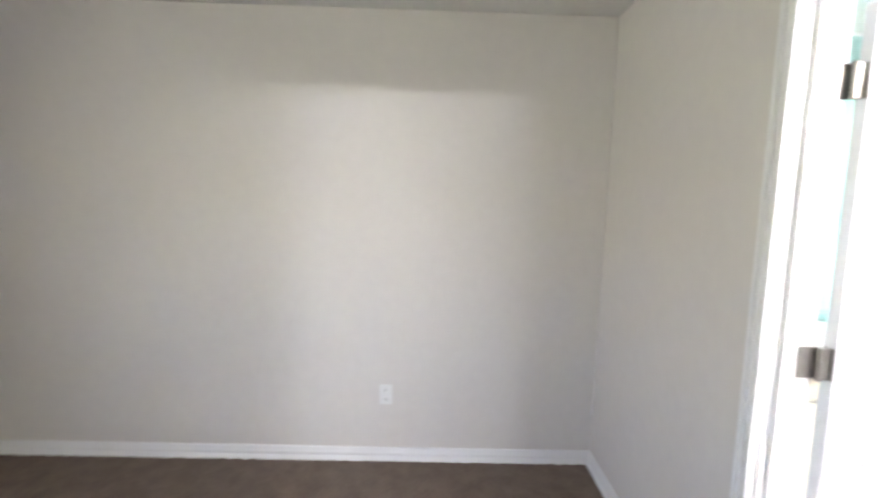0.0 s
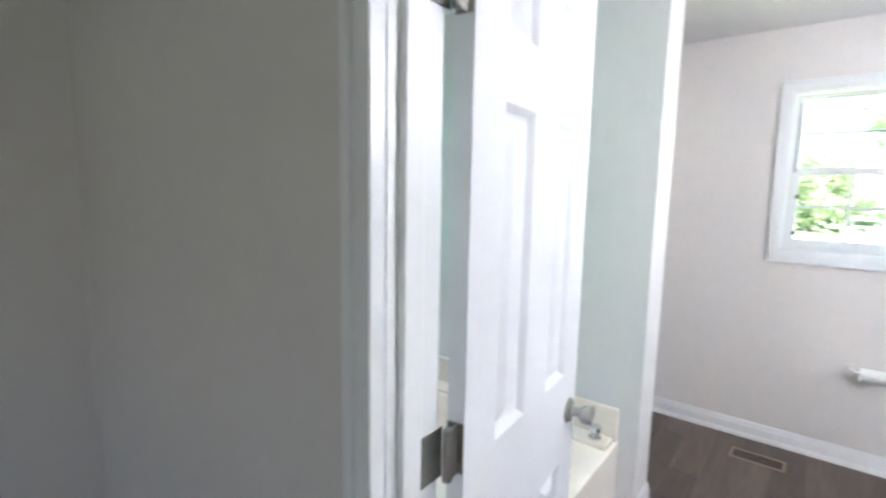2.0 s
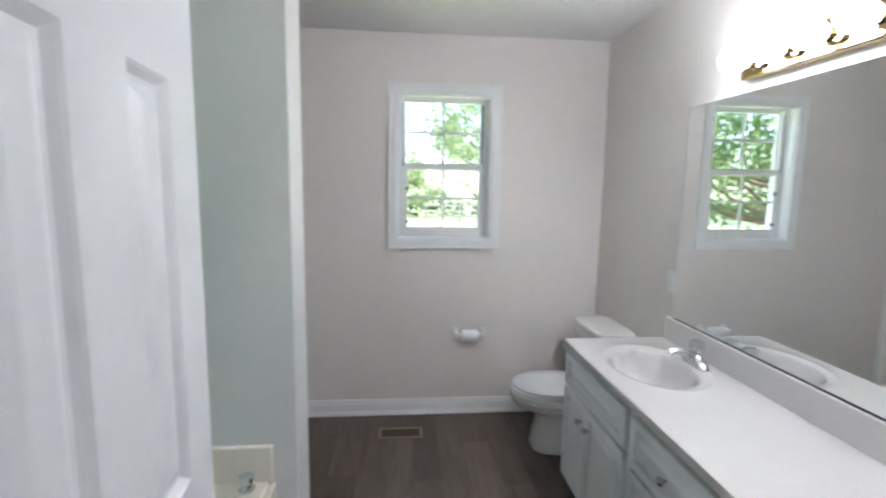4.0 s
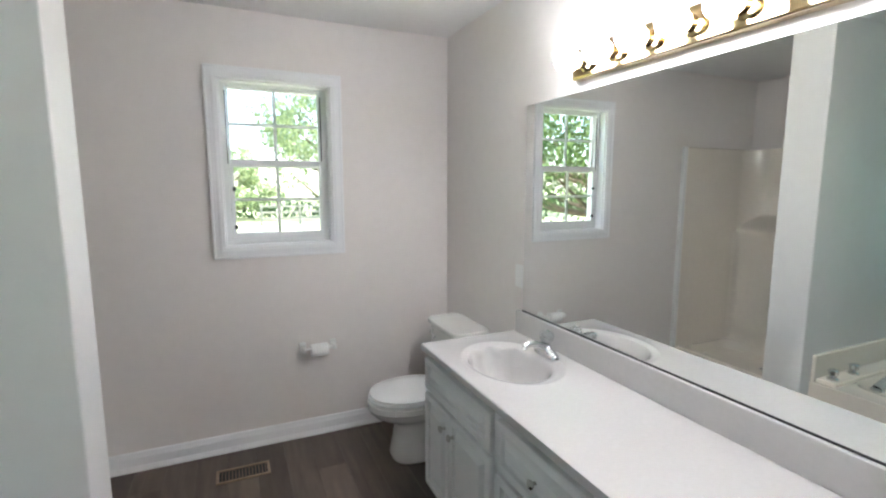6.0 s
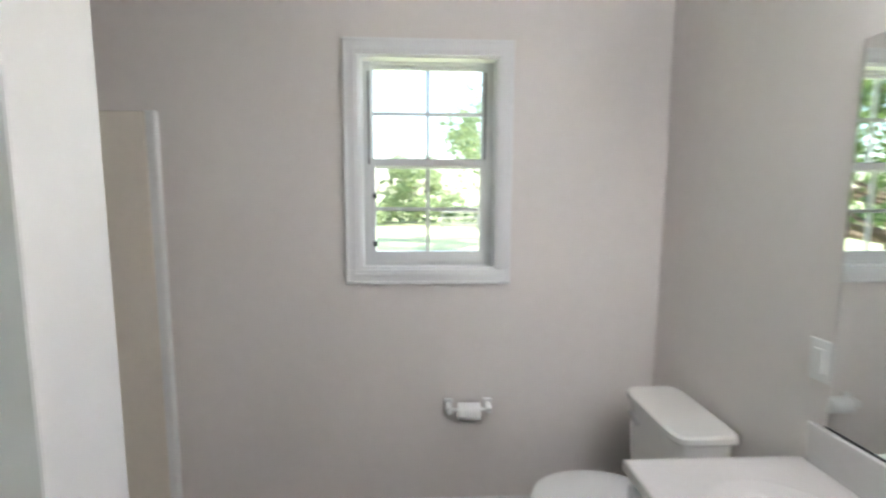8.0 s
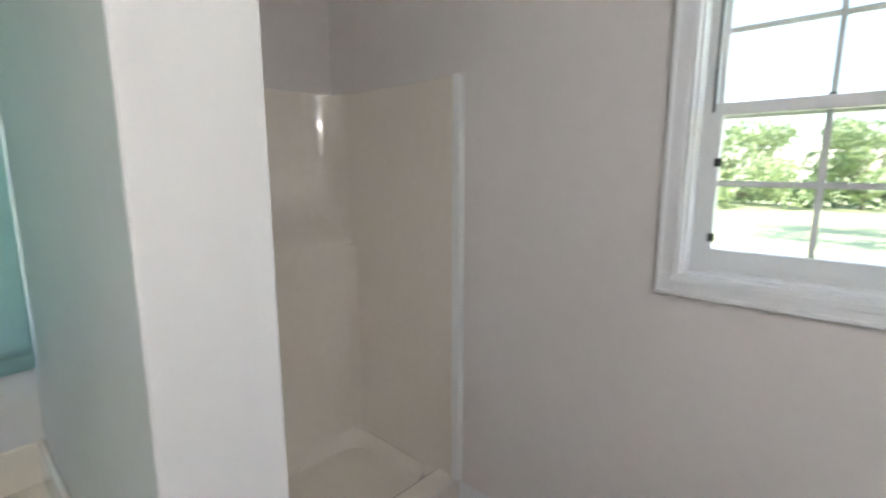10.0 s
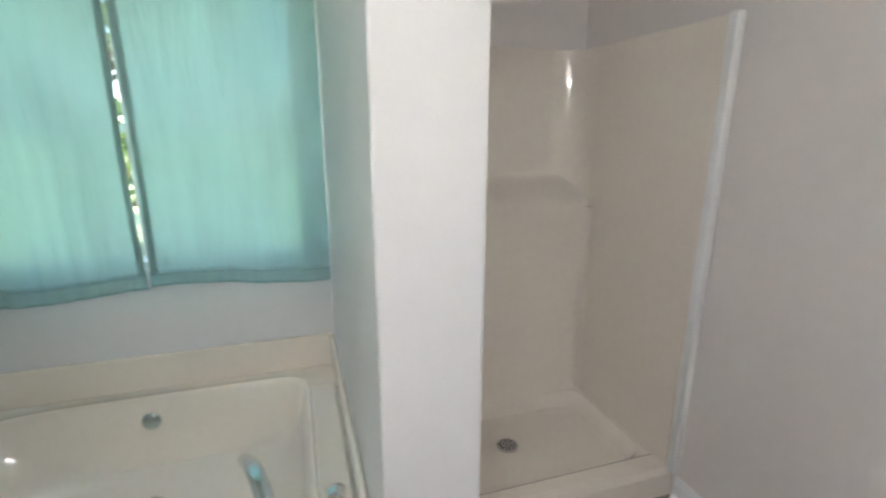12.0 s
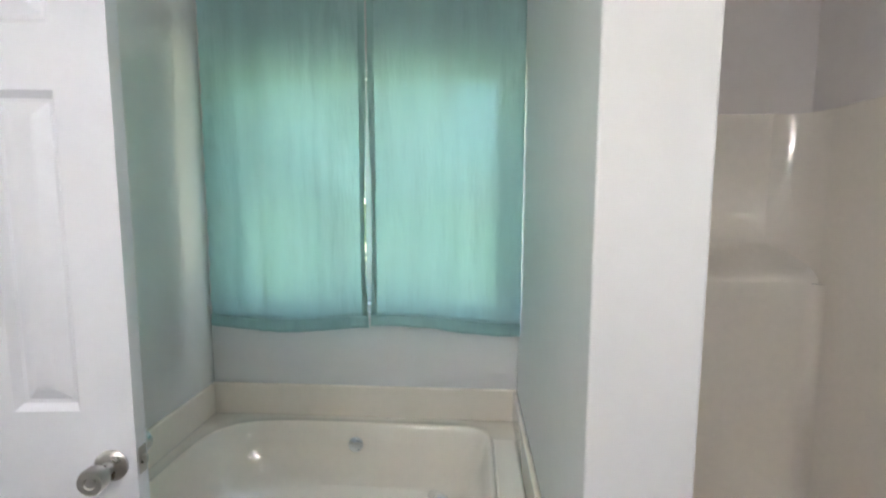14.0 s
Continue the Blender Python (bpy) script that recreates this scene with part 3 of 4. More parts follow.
def bathtub():
    x0, x1, y0, y1, zd = XB + 0.002, -1.815, -2.849, -1.2935, 0.378
    t = thing("bathtub", ((x0 + x1) / 2, (y0 + y1) / 2, 0), "bisque acrylic garden bathtub built into the alcove", "bathtub")
    n = 96
    cx, cy = -2.465, -2.095
    bm = bmesh.new()
    a, b = 0.53, 0.668
    loops = [rect_loop(cx, cy, zd, x0, x1, y0, y1, n)]
    for off, z, sa, sb, pw in ((0, zd, 0.012, 0.012, 6.0), (0, zd + 0.008, 0.0, 0.0, 6.0), (0, zd + 0.006, -0.010, -0.010, 6.0), (0, zd - 0.012, -0.022, -0.022, 6.0), (0, zd - 0.08, -0.04, -0.04, 5.5), (-0.01, 0.16, -0.085, -0.10, 4.5), (-0.02, 0.115, -0.12, -0.16, 3.4), (-0.03, 0.098, -0.19, -0.24, 3.0), (-0.05, 0.092, -0.36, -0.52, 1.6)):
        loops.append(tub_loop(cx + off, cy, z, a + sa, b + sb, n, pw * 0.8, pw * 2.0))
    loft(bm, loops, False, True)
    part("basin", bm, TUBMAT, t, smooth=True)
    part("apron", boxes((x1 - 0.02, x1, y0, y1, 0.0, zd + 0.001), bevel=0.006), TUBMAT, t)
    up = 0.163
    part("flange", boxes((x0, x0 + 0.022, y0, y1, zd - 0.002, zd + up), bevel=0.010, seg=4), TUBMAT, t)
    part("flange", boxes((x0 + 0.022, x1 - 0.004, y1 - 0.022, y1, zd - 0.002, zd + up), bevel=0.010, seg=4), TUBMAT, t)
    part("flange", boxes((x0 + 0.022, x1 - 0.004, y0, y0 + 0.022, zd - 0.002, zd + up), bevel=0.010, seg=4), TUBMAT, t)
    # flat seat block at the tap end
    part("tap_deck", boxes((-2.852, -1.835, -1.420, -1.318, zd - 0.01, zd + 0.024), bevel=0.009, seg=3), TUBMAT, t)
    bm = bmesh.new()
    lathe(bm, (-2.915, -2.065, 0.315), (0.98, 0, 0.15), [(0, 0.035), (0.006, 0.036), (0.011, 0.030), (0.012, 0.008)], 24)
    part("overflow_plate", bm, CHROME, t, "round chrome overflow plate", True)
    bm = bmesh.new()
    lathe(bm, (-2.68, -2.03, 0.089), (0, 0, 1), [(0, 0.038), (0.006, 0.038), (0.009, 0.030), (0.010, 0.018), (0.028, 0.017), (0.032, 0.010)], 24)
    part("drain", bm, CHROME, t, "chrome lift drain", True)


bathtub()


def tub_faucet():
    t = thing("tub_faucet", (-2.02, -1.535, 0.378), "chrome roman tub faucet with two handles on the deck", "faucet")
    pts, rad = [], []
    for i in range(13):
        u = i / 12
        pts.append((-2.02 - 0.36 * u, -1.535 - 0.115 * u, 0.39 + 0.10 * math.sin(math.pi * min(1, u * 1.02) * 0.86)))
        rad.append(0.030 - 0.006 * u)
    bm = bmesh.new()
    lathe(bm, (-2.02, -1.535, 0.378), (0, 0, 1), [(0, 0.034), (0.010, 0.033), (0.016, 0.026)], 20)
    tube(bm, pts, rad, 14, 0.75)
    part("spout", bm, CHROME, t, smooth=True)
    for x in (-2.12, -1.90):
        bm = bmesh.new()
        lathe(bm, (x, -1.372, 0.401), (0, 0, 1), [(0, 0.030), (0.008, 0.030), (0.014, 0.020), (0.030, 0.018), (0.034, 0.026), (0.058, 0.028), (0.064, 0.018)], 20)
        part("handle", bm, CHROME, t, smooth=True)


tub_faucet()


def curtain(y0, y1, seed, gap_side, label):
    """One cloth panel with soft folds, hanging in front of the tub window."""
    t = thing("curtain", (-2.935, (y0 + y1) / 2, 0.874), label, "curtain", "teal tub window curtains")
    rnd = random.Random(seed)
    waves = [(rnd.uniform(6, 16), rnd.uniform(0, 6.28), rnd.uniform(0.002, 0.006)) for _ in range(4)] + [(rnd.uniform(25, 60), rnd.uniform(0, 6.28), rnd.uniform(0.0008, 0.002)) for _ in range(3)]
    zb, zt = 0.874, 2.40
    ny, nz = 70, 60

    def spot(u, z):
        y = y0 + (y1 - y0) * u
        low = (zt - z) / (zt - zb)
        x = -2.935 + sum(a * math.sin(f * y * 2 + p + 0.6 * low * math.sin(p)) for f, p, a in waves) * (0.45 + 0.55 * low)
        x += 0.004 * noise.noise(Vector((y * 9, z * 7, seed)))
        edge = (1 - u) if gap_side > 0 else u
        x += 0.010 * noise.noise(Vector((y * 13, z * 15, seed + 9))) * math.exp(-edge * 7) + 0.006 * noise.noise(Vector((y * 5, z * 4, seed + 4)))
        if edge > 0.9:
            x += 0.007 * math.sin(z * 55 + seed) * (edge - 0.9) / 0.1
        if edge < 0.12:
            x += 0.012 * math.exp(-edge * 40) + 0.004 * math.sin(z * 38 + seed) * math.exp(-edge * 22)
            y += -gap_side * 0.011 * math.exp(-edge * 30) * math.sin(math.pi * min(1, max(0, (z - 0.9) / 0.95)))
        return Vector((x, y, z))

    dip = [0.010 * math.sin(7 * (y0 + (y1 - y0) * i / ny) + seed) + 0.012 * math.sin(i / ny * 3.1 + seed) for i in range(ny + 1)]
    for name, za, zc, k, material, lift in (("panel", zb + 0.052, zt, nz, TEAL, 0.0), ("hem", zb, zb + 0.055, 4, HEM, 0.002)):
        bm = bmesh.new()
        loops = []
        for j in range(k + 1):
            z = za + (zc - za) * j / k
            loops.append([spot(i / ny, z) + Vector((lift, 0, dip[i] * max(0, 1 - (z - zb) / 0.25))) for i in range(ny + 1)])
        loft(bm, loops, closed=False)
        ob = part(name, bm, material, t, smooth=True)
        s = ob.modifiers.new("cloth", "SOLIDIFY")
        s.thickness = 0.0012 if name == "panel" else 0.003
    # stitched hem down the meeting edge
    bm = bmesh.new()
    ends = (0.958, 1.0) if gap_side > 0 else (0.0, 0.042)
    us = [ends[0] + (ends[1] - ends[0]) * i / 4 for i in range(5)]
    k = dip[-1 if gap_side > 0 else 0]
    loft(bm, [[spot(u, z) + Vector((0.0032, 0, k * max(0, 1 - (z - zb) / 0.25))) for u in us] for z in [zb + 0.056 + (zt - zb - 0.06) * j / nz for j in range(nz + 1)]], closed=False)
    ob = part("side_hem", bm, HEM, t, smooth=True)
    ob.modifiers.new("cloth", "SOLIDIFY").thickness = 0.0024
    return t


curtain(-2.752, -1.998, 3, 1, "teal satin curtain panel hanging over the tub window")
curtain(-1.990, -1.300, 8, -1, "teal satin curtain panel beside the partition wall")
rod = thing("curtain_rod", (-2.935, -2.05, 2.40), "thin white curtain rod above the tub window", "curtain rod")
bm = bmesh.new()
lathe(bm, (-2.935, -2.849, 2.405), (0, 1, 0), [(0, 0.012), (0.02, 0.008), (1.53, 0.008), (1.549, 0.012)], 14)
part("pole", bm, PLASTIC, rod, smooth=True)

# ---- shower ----


def shower():
    xf, y0, y1 = -2.215, -1.069, -0.004
    t = thing("shower_stall", (-2.65, -0.54, 0), "cream fibreglass shower stall with a low curb", "shower")
    n = 72
    cx, cy = -2.66, -0.545
    bm = bmesh.new()
    xi0, xi1 = -2.90, xf - 0.10
    loops = [rect_loop(cx, cy, 0.125, XB + 0.02, xi1 + 0.02, y0, y1, n)]
    for z, m_, pw in ((0.125, 0.0, 9), (0.115, 0.010, 8), (0.05, 0.03, 7), (0.038, 0.06, 5), (0.030, 0.20, 3)):
        loops.append(oval((xi0 + xi1) / 2 + 0.01, cy, z, (xi1 - xi0) / 2 - m_, (y1 - y0) / 2 - 0.035 - m_, n, pw))
    loft(bm, loops, False, True)
    part("pan", bm, FIBRE, t, smooth=True)
    bm = bmesh.new()
    prof = [(xf + 0.006, 0.0), (xf, 0.10), (xf - 0.012, 0.128), (xf - 0.030, 0.136), (xf - 0.085, 0.136), (xf - 0.100, 0.126), (xf - 0.104, 0.05), (xf - 0.104, 0.0)]
    loft(bm, [[Vector((x, y, z)) for x, z in prof] for y in (y0, y1)], True, True)
    part("curb", bm, FIBRE, t)
    zt, zl = 1.862, 1.222
    # one moulded back with a rounded ledge
    prof = [(XB, 0.06), (-2.86, 0.06), (-2.885, 0.115), (-2.900, 0.16), (-2.905, 0.22), (-2.905, zl - 0.16)]
    for k in range(17):
        u = k / 16
        prof.append((-2.905 - 0.15 * u * u * (3 - 2 * u), zl - 0.10 + 0.17 * u))
    prof += [(-3.055, zt - 0.006), (-3.059, zt), (XB, zt)]
    bm = bmesh.new()
    loft(bm, [[Vector((x, y, z)) for x, z in prof] for y in (y0 + 0.028, y1 - 0.028)], True, True)
    part("back_panel", bm, FIBRE, t, smooth=True)
    for ya, yb in ((y1 - 0.030, y1), (y0, y0 + 0.030)):
        part("side_panel", boxes((XB, xf - 0.006, ya, yb, 0.10, zt), bevel=0.008), FIBRE, t)
    # coved inner corners
    for yc, s in ((y1 - 0.03, -1), (y0 + 0.03, 1)):
        for xw, r, za, zb in ((-2.905, 0.05, 0.06, zl - 0.10), (-3.055, 0.15, zl - 0.06, zt - 0.004)):
            bm = bmesh.new()
            arc = [Vector((xw + r * (1 - math.sin(k * math.pi / 28)), yc + s * r * (1 - math.cos(k * math.pi / 28)), 0)) for k in range(15)] + [Vector((xw - 0.004, yc - s * 0.004, 0))]
            loft(bm, [[v + Vector((0, 0, z)) for v in arc] for z in (za, zb)], True, True)
            part("corner_cove", bm, FIBRE, t, smooth=True)
    part("front_trim", boxes((xf - 0.004, xf + 0.038, y1 - 0.034, y1 + 0.0005, 0.125, zt + 0.004), bevel=0.009, seg=3), PLASTIC, t, "white vertical edge trim")
    bm = bmesh.new()
    lathe(bm, (-2.665, -0.545, 0.029), (0, 0, 1), [(0, 0.052), (0.004, 0.052), (0.006, 0.046), (0.006, 0.004)], 28)
    dr = part("drain", bm, NICKEL, t, "round metal drain grate", True)
    bm = bmesh.new()
    for k in range(3):
        for q in range((1, 6, 12)[k]):
            th = q * 2 * math.pi / (1, 6, 12)[k]
            r = (0, 0.018, 0.035)[k]
            lathe(bm, (-2.665 + r * math.cos(th), -0.545 + r * math.sin(th), 0.0352), (0, 0, 1), [(0, 0.0062), (0.0006, 0.006)], 10)
    part("drain_holes", bm, DARK, dr)


shower()

# ---- toilet ----


def toilet():
    yc = -0.440
    t = thing("toilet", (-0.40, yc, 0), "white porcelain toilet with the lid closed", "toilet")
    bm = bmesh.new()
    shape = [(-0.40, 0.0, 0.188, 0.128, 3.0), (-0.40, 0.012, 0.190, 0.130, 3.0), (-0.40, 0.05, 0.184, 0.122, 2.9), (-0.40, 0.14, 0.172, 0.108, 2.7), (-0.40, 0.225, 0.164, 0.104, 2.6), (-0.41, 0.252, 0.172, 0.112, 2.4),
             (-0.43, 0.275, 0.205, 0.135, 2.2), (-0.448, 0.305, 0.238, 0.162, 2.1), (-0.457, 0.332, 0.250, 0.176, 2.1), (-0.459, 0.350, 0.252, 0.180, 2.1), (-0.460, 0.356, 0.258, 0.186, 2.1), (-0.46, 0.394, 0.258, 0.186, 2.1), (-0.46, 0.402, 0.248, 0.176, 2.1)]
    loft(bm, [oval(x, yc, z, a, b, 48, p) for x, z, a, b, p in shape], True, True)
    part("bowl", bm, PORCELAIN, t, smooth=True)
    for name, z, a, b, h in (("seat", 0.407, 0.247, 0.188, 0.017), ("lid", 0.430, 0.240, 0.183, 0.020)):
        bm = bmesh.new()
        loft(bm, [oval(-0.465, yc, z, a - 0.03, b - 0.03, 48, 2.15), oval(-0.465, yc, z + 0.001, a - 0.012, b - 0.012, 48, 2.15), oval(-0.465, yc, z + 0.005, a, b, 48, 2.15), oval(-0.465, yc, z + h - 0.006, a, b, 48, 2.15), oval(-0.465, yc, z + h - 0.001, a - 0.008, b - 0.008, 48, 2.15), oval(-0.465, yc, z + h + 0.003, a * 0.5, b * 0.5, 48, 2.1)], True, True)
        part(name, bm, SEATMAT, t, smooth=True)
    for dy in (-0.07, 0.07):
        part("hinge_cap", boxes((-0.255, -0.215, yc + dy - 0.018, yc + dy + 0.018, 0.402, 0.440), bevel=0.006), SEATMAT, t)
    bm = bmesh.new()
    loft(bm, [oval(-0.205, yc, 0.36, 0.085, 0.165, 40, 6), oval(-0.205, yc, 0.40, 0.095, 0.180, 40, 6), oval(-0.205, yc, 0.765, 0.105, 0.200, 40, 6)], True, True)
    part("tank", bm, PORCELAIN, t, smooth=False)
    bm = bmesh.new()
    loft(bm, [oval(-0.207, yc, 0.765, 0.112, 0.207, 48, 7), oval(-0.207, yc, 0.770, 0.116, 0.212, 48, 7), oval(-0.207, yc, 0.792, 0.116, 0.212, 48, 7), oval(-0.207, yc, 0.800, 0.108, 0.204, 48, 7)], True, True)
    part("tank_lid", bm, PORCELAIN, t)
    bm = bmesh.new()
    lathe(bm, (-0.309, yc + 0.135, 0.715), (-1, 0, 0), [(0, 0.014), (0.006, 0.014), (0.010, 0.009)], 16)
    tube(bm, [(-0.321, yc + 0.14, 0.716), (-0.325, yc + 0.10, 0.712), (-0.327, yc + 0.06, 0.704)], [0.007, 0.007, 0.009], 10)
    part("flush_lever", bm, CHROME, t, "chrome flush lever", True)
    bm = bmesh.new()
    lathe(bm, (-0.40, yc + 0.112, 0.02), (0, 0.3, 1), [(0, 0.014), (0.012, 0.012), (0.018, 0.005)], 14)
    part("bolt_cap", bm, SEATMAT, t, smooth=True)
    # low bowl, tank close to the wall
    for ob in t.children:
        high = ob.name.split(".")[0] in ("tank", "tank_lid", "flush_lever")
        k, dz, dx = (0.932, -0.006, 0.072) if high else (0.872, 0.0, 0.04)
        ob.data.transform(Matrix.LocRotScale((dx, 0, dz), None, (1, 1, k)))


toilet()

# ---- vanity ----
VY0, VY1, VX = -2.40, -0.880, -0.500


def raised_front(t, name, ya, yb, z0, z1, knobs):
    """A moulded front with a raised panel; the knobs are its parts."""
    bm = bmesh.new()
    x = VX - 0.020
    outer = [(ya, z0), (yb, z0), (yb, z1), (ya, z1)]
    steps = [(0, 0), (0.004, -0.003)]
    m_ = min(0.030, (z1 - z0) * 0.22)
    steps += [(m_, -0.003), (m_ + 0.004, 0.013), (m_ + 0.012, 0.015), (m_ + 0.036, -0.004), (m_ + 0.038, -0.006)]
    loops = [[Vector((VX, y, z)) for y, z in outer]]
    for ins, dx in steps:
        loops.append([Vector((x + dx, y, z)) for y, z in ((ya + ins, z0 + ins), (yb - ins, z0 + ins), (yb - ins, z1 - ins), (ya + ins, z1 - ins))])
    loft(bm, loops, True, True)
    fr = part(name, bm, CAB, t)
    for ky, kz in knobs:
        bm = bmesh.new()
        lathe(bm, (x - 0.002, ky, kz), (-1, 0, 0), [(0, 0.009), (0.003, 0.008), (0.006, 0.005), (0.014, 0.006), (0.018, 0.014), (0.024, 0.0155), (0.029, 0.010), (0.030, 0.002)], 18)
        part("knob", bm, NICKEL, fr, "small dark nickel knob", True)


def vanity_unit(y0, y1, fronts, label):
    t = thing("vanity_cabinet", ((VX) / 2, (y0 + y1) / 2, 0), label, "cabinet", "vanity cabinets")
    part("body", boxes((VX, VX + 0.018, y0, y1, 0.085, 0.772), (VX + 0.018, -0.002, y0, y0 + 0.016, 0.085, 0.772), (VX + 0.018, -0.002, y1 - 0.016, y1, 0.085, 0.772), (VX + 0.018, -0.002, y0 + 0.016, y1 - 0.016, 0.085, 0.10)), CAB, t)
    part("toe_kick", boxes((VX + 0.06, -0.004, y0, y1, 0.0, 0.085)), CAB, t)
    for name, ya, yb, z0, z1, knobs in fronts:
        raised_front(t, name, ya, yb, z0, z1, knobs)


vanity_unit(-1.528, VY1, [("drawer_front", -1.505, -0.895, 0.595, 0.745, []), ("door", -1.158, -0.895, 0.115, 0.575, [(-1.122, 0.50)]), ("door", -1.505, -1.166, 0.115, 0.575, [(-1.204, 0.50)])], "white raised-panel vanity sink cabinet with two doors")
vanity_unit(-2.045, -1.530, [("drawer", -2.025, -1.552, 0.565, 0.745, [(-1.788, 0.655)]), ("drawer", -2.025, -1.552, 0.345, 0.545, [(-1.788, 0.445)]), ("drawer", -2.025, -1.552, 0.115, 0.325, [(-1.788, 0.22)])], "white raised-panel vanity cabinet with three drawers")
vanity_unit(VY0, -2.047, [("door", VY0 + 0.02, -2.07, 0.115, 0.745, [(-2.11, 0.60)])], "white raised-panel vanity end cabinet with one door")


def worktop():
    t = thing("countertop", (-0.26, -1.64, 0.772), "white cultured marble vanity top with a moulded oval basin", "countertop")
    n = 144
    x0, x1, y0, y1, z = -0.528, -0.002, VY0 - 0.01, -0.866, 0.802
    cx, cy = -0.265, -1.235
    bm = bmesh.new()
    ys = -1.62
    loops = [rect_loop(cx, cy, z - 0.030, x0, x1, ys, y1, n), rect_loop(cx, cy, z - 0.004, x0, x1, ys, y1, n), rect_loop(cx, cy, z, x0 + 0.004, x1, ys, y1 - 0.004, n)]
    for dz, a, b, dx in ((0.0, 0.208, 0.268, 0), (0.0014, 0.203, 0.262, 0), (0.0014, 0.198, 0.256, 0), (-0.001, 0.190, 0.246, 0), (-0.003, 0.176, 0.230, -0.006), (-0.006, 0.165, 0.214, -0.010), (-0.014, 0.158, 0.205, -0.013), (-0.034, 0.150, 0.196, -0.014), (-0.085, 0.138, 0.182, -0.016), (-0.130, 0.114, 0.150, -0.016), (-0.155, 0.075, 0.098, -0.016), (-0.164, 0.030, 0.035, -0.012)):
        lp = oval(cx + dx, cy, z + dz, a, b, n, 2.0)
        # shell flutes fan out over the far end of the bowl
        if -0.15 < dz < -0.008:
            for i, v in enumerate(lp):
                th = 2 * math.pi * i / n
                fan = max(0.0, math.sin(th + 0.35)) ** 1.5
                k = 1 + 0.034 * fan * math.cos(9 * th)
                v.x, v.y = cx + dx + (v.x - cx - dx) * k, cy + (v.y - cy) * k
        loops.append(lp)
    loft(bm, loops, False, True)
    part("basin", bm, MARBLE, t, smooth=True)
    part("slab", boxes((x0, x1, y0, ys, z - 0.030, z)), MARBLE, t)
    part("backsplash", boxes((-0.022, -0.002, y0, -0.885, z, 0.915), bevel=0.004), MARBLE, t)
    bm = bmesh.new()
    lathe(bm, (cx - 0.012, cy, z - 0.166), (0, 0, 1), [(0, 0.024), (0.006, 0.024), (0.009, 0.018), (0.010, 0.006)], 20)
    part("drain", bm, CHROME, t, "chrome pop-up drain", True)


worktop()


def basin_faucet():
    bx, by, bz = -0.085, -1.235, 0.803
    t = thing("basin_faucet", (bx, by, bz), "chrome basin faucet with a clear acrylic handle", "faucet")
    bm = bmesh.new()
    loft(bm, [oval(bx, by, bz, 0.027, 0.078, 32, 2.8), oval(bx, by, bz + 0.012, 0.026, 0.076, 32, 2.8), oval(bx, by, bz + 0.024, 0.022, 0.060, 32, 2.5), oval(bx, by, bz + 0.034, 0.018, 0.030, 32, 2.2), oval(bx, by, bz + 0.044, 0.016, 0.020, 32, 2.0)], True, True)
    part("base", bm, CHROME, t, smooth=True)
    bm = bmesh.new()
    tube(bm, [(bx + 0.005, by, bz + 0.030), (bx - 0.03, by, bz + 0.048), (bx - 0.07, by, bz + 0.060), (bx - 0.105, by, bz + 0.060), (bx - 0.118, by, bz + 0.052)], [0.017, 0.016, 0.014, 0.013, 0.012], 16)
    lathe(bm, (bx - 0.112, by, bz + 0.052), (-0.15, 0, -1), [(0, 0.011), (0.012, 0.011), (0.014, 0.008)], 16)
    part("spout", bm, CHROME, t, smooth=True)
    bm = bmesh.new()
    lathe(bm, (bx, by, bz + 0.042), (0, 0, 1), [(0, 0.011), (0.014, 0.011), (0.020, 0.024), (0.028, 0.030), (0.050, 0.031), (0.062, 0.024), (0.066, 0.012)], 10)
    part("handle", bm, ACRYLIC, t, "clear acrylic handle")
    bm = bmesh.new()
    lathe(bm, (bx, by, bz + 0.109), (0, 0, 1), [(0, 0.010), (0.002, 0.009), (0.003, 0.003)], 16)
    part("handle_cap", bm, CHROME, t, smooth=True)


basin_faucet()

mir = thing("wall_mirror", (-0.004, -1.66, 0.917), "large frameless vanity mirror above the backsplash", "mirror")
part("glass", boxes((-0.008, -0.003, VY0, -0.928, 0.922, 1.912)), MIRROR, mir)
part("edge", boxes((-0.0035, -0.0015, VY0 - 0.001, -0.926, 0.920, 1.914)), DARK, mir)
part("channel", boxes((-0.010, -0.002, VY0, -0.928, 0.9155, 0.9215)), DARK, mir, "thin dark mirror channel")


def light_bar():
    y1, step, count = -1.300, 0.1545, 6
    y0 = y1 - step * count
    t = thing("vanity_light", (-0.02, (y0 + y1) / 2, 2.0), "brass bar vanity light with six lit round bulbs", "wall lamp")
    part("back_plate", boxes((-0.052, -0.001, y0, y1, 1.950, 2.060), bevel=0.006), BRASS, t)
    for k in range(count):
        y = y1 - step * (k + 0.5)
        bm = bmesh.new()
        lathe(bm, (-0.050, y, 2.005), (-1, 0, 0), [(0, 0.036), (0.006, 0.036), (0.010, 0.026), (0.030, 0.023), (0.036, 0.028), (0.040, 0.028)], 24)
        cup = part("socket_cup", bm, BRASS, t, "polished brass socket cup", True)
        bm = bmesh.new()
        lathe(bm, (-0.086, y, 2.005), (-1, 0, 0), [(0, 0.014), (0.012, 0.018), (0.022, 0.034), (0.038, 0.044), (0.054, 0.0475), (0.070, 0.044), (0.086, 0.032), (0.096, 0.014), (0.098, 0.003)], 24)
        part("bulb", bm, GLOW, cup, "lit white round bulb", True)


light_bar()

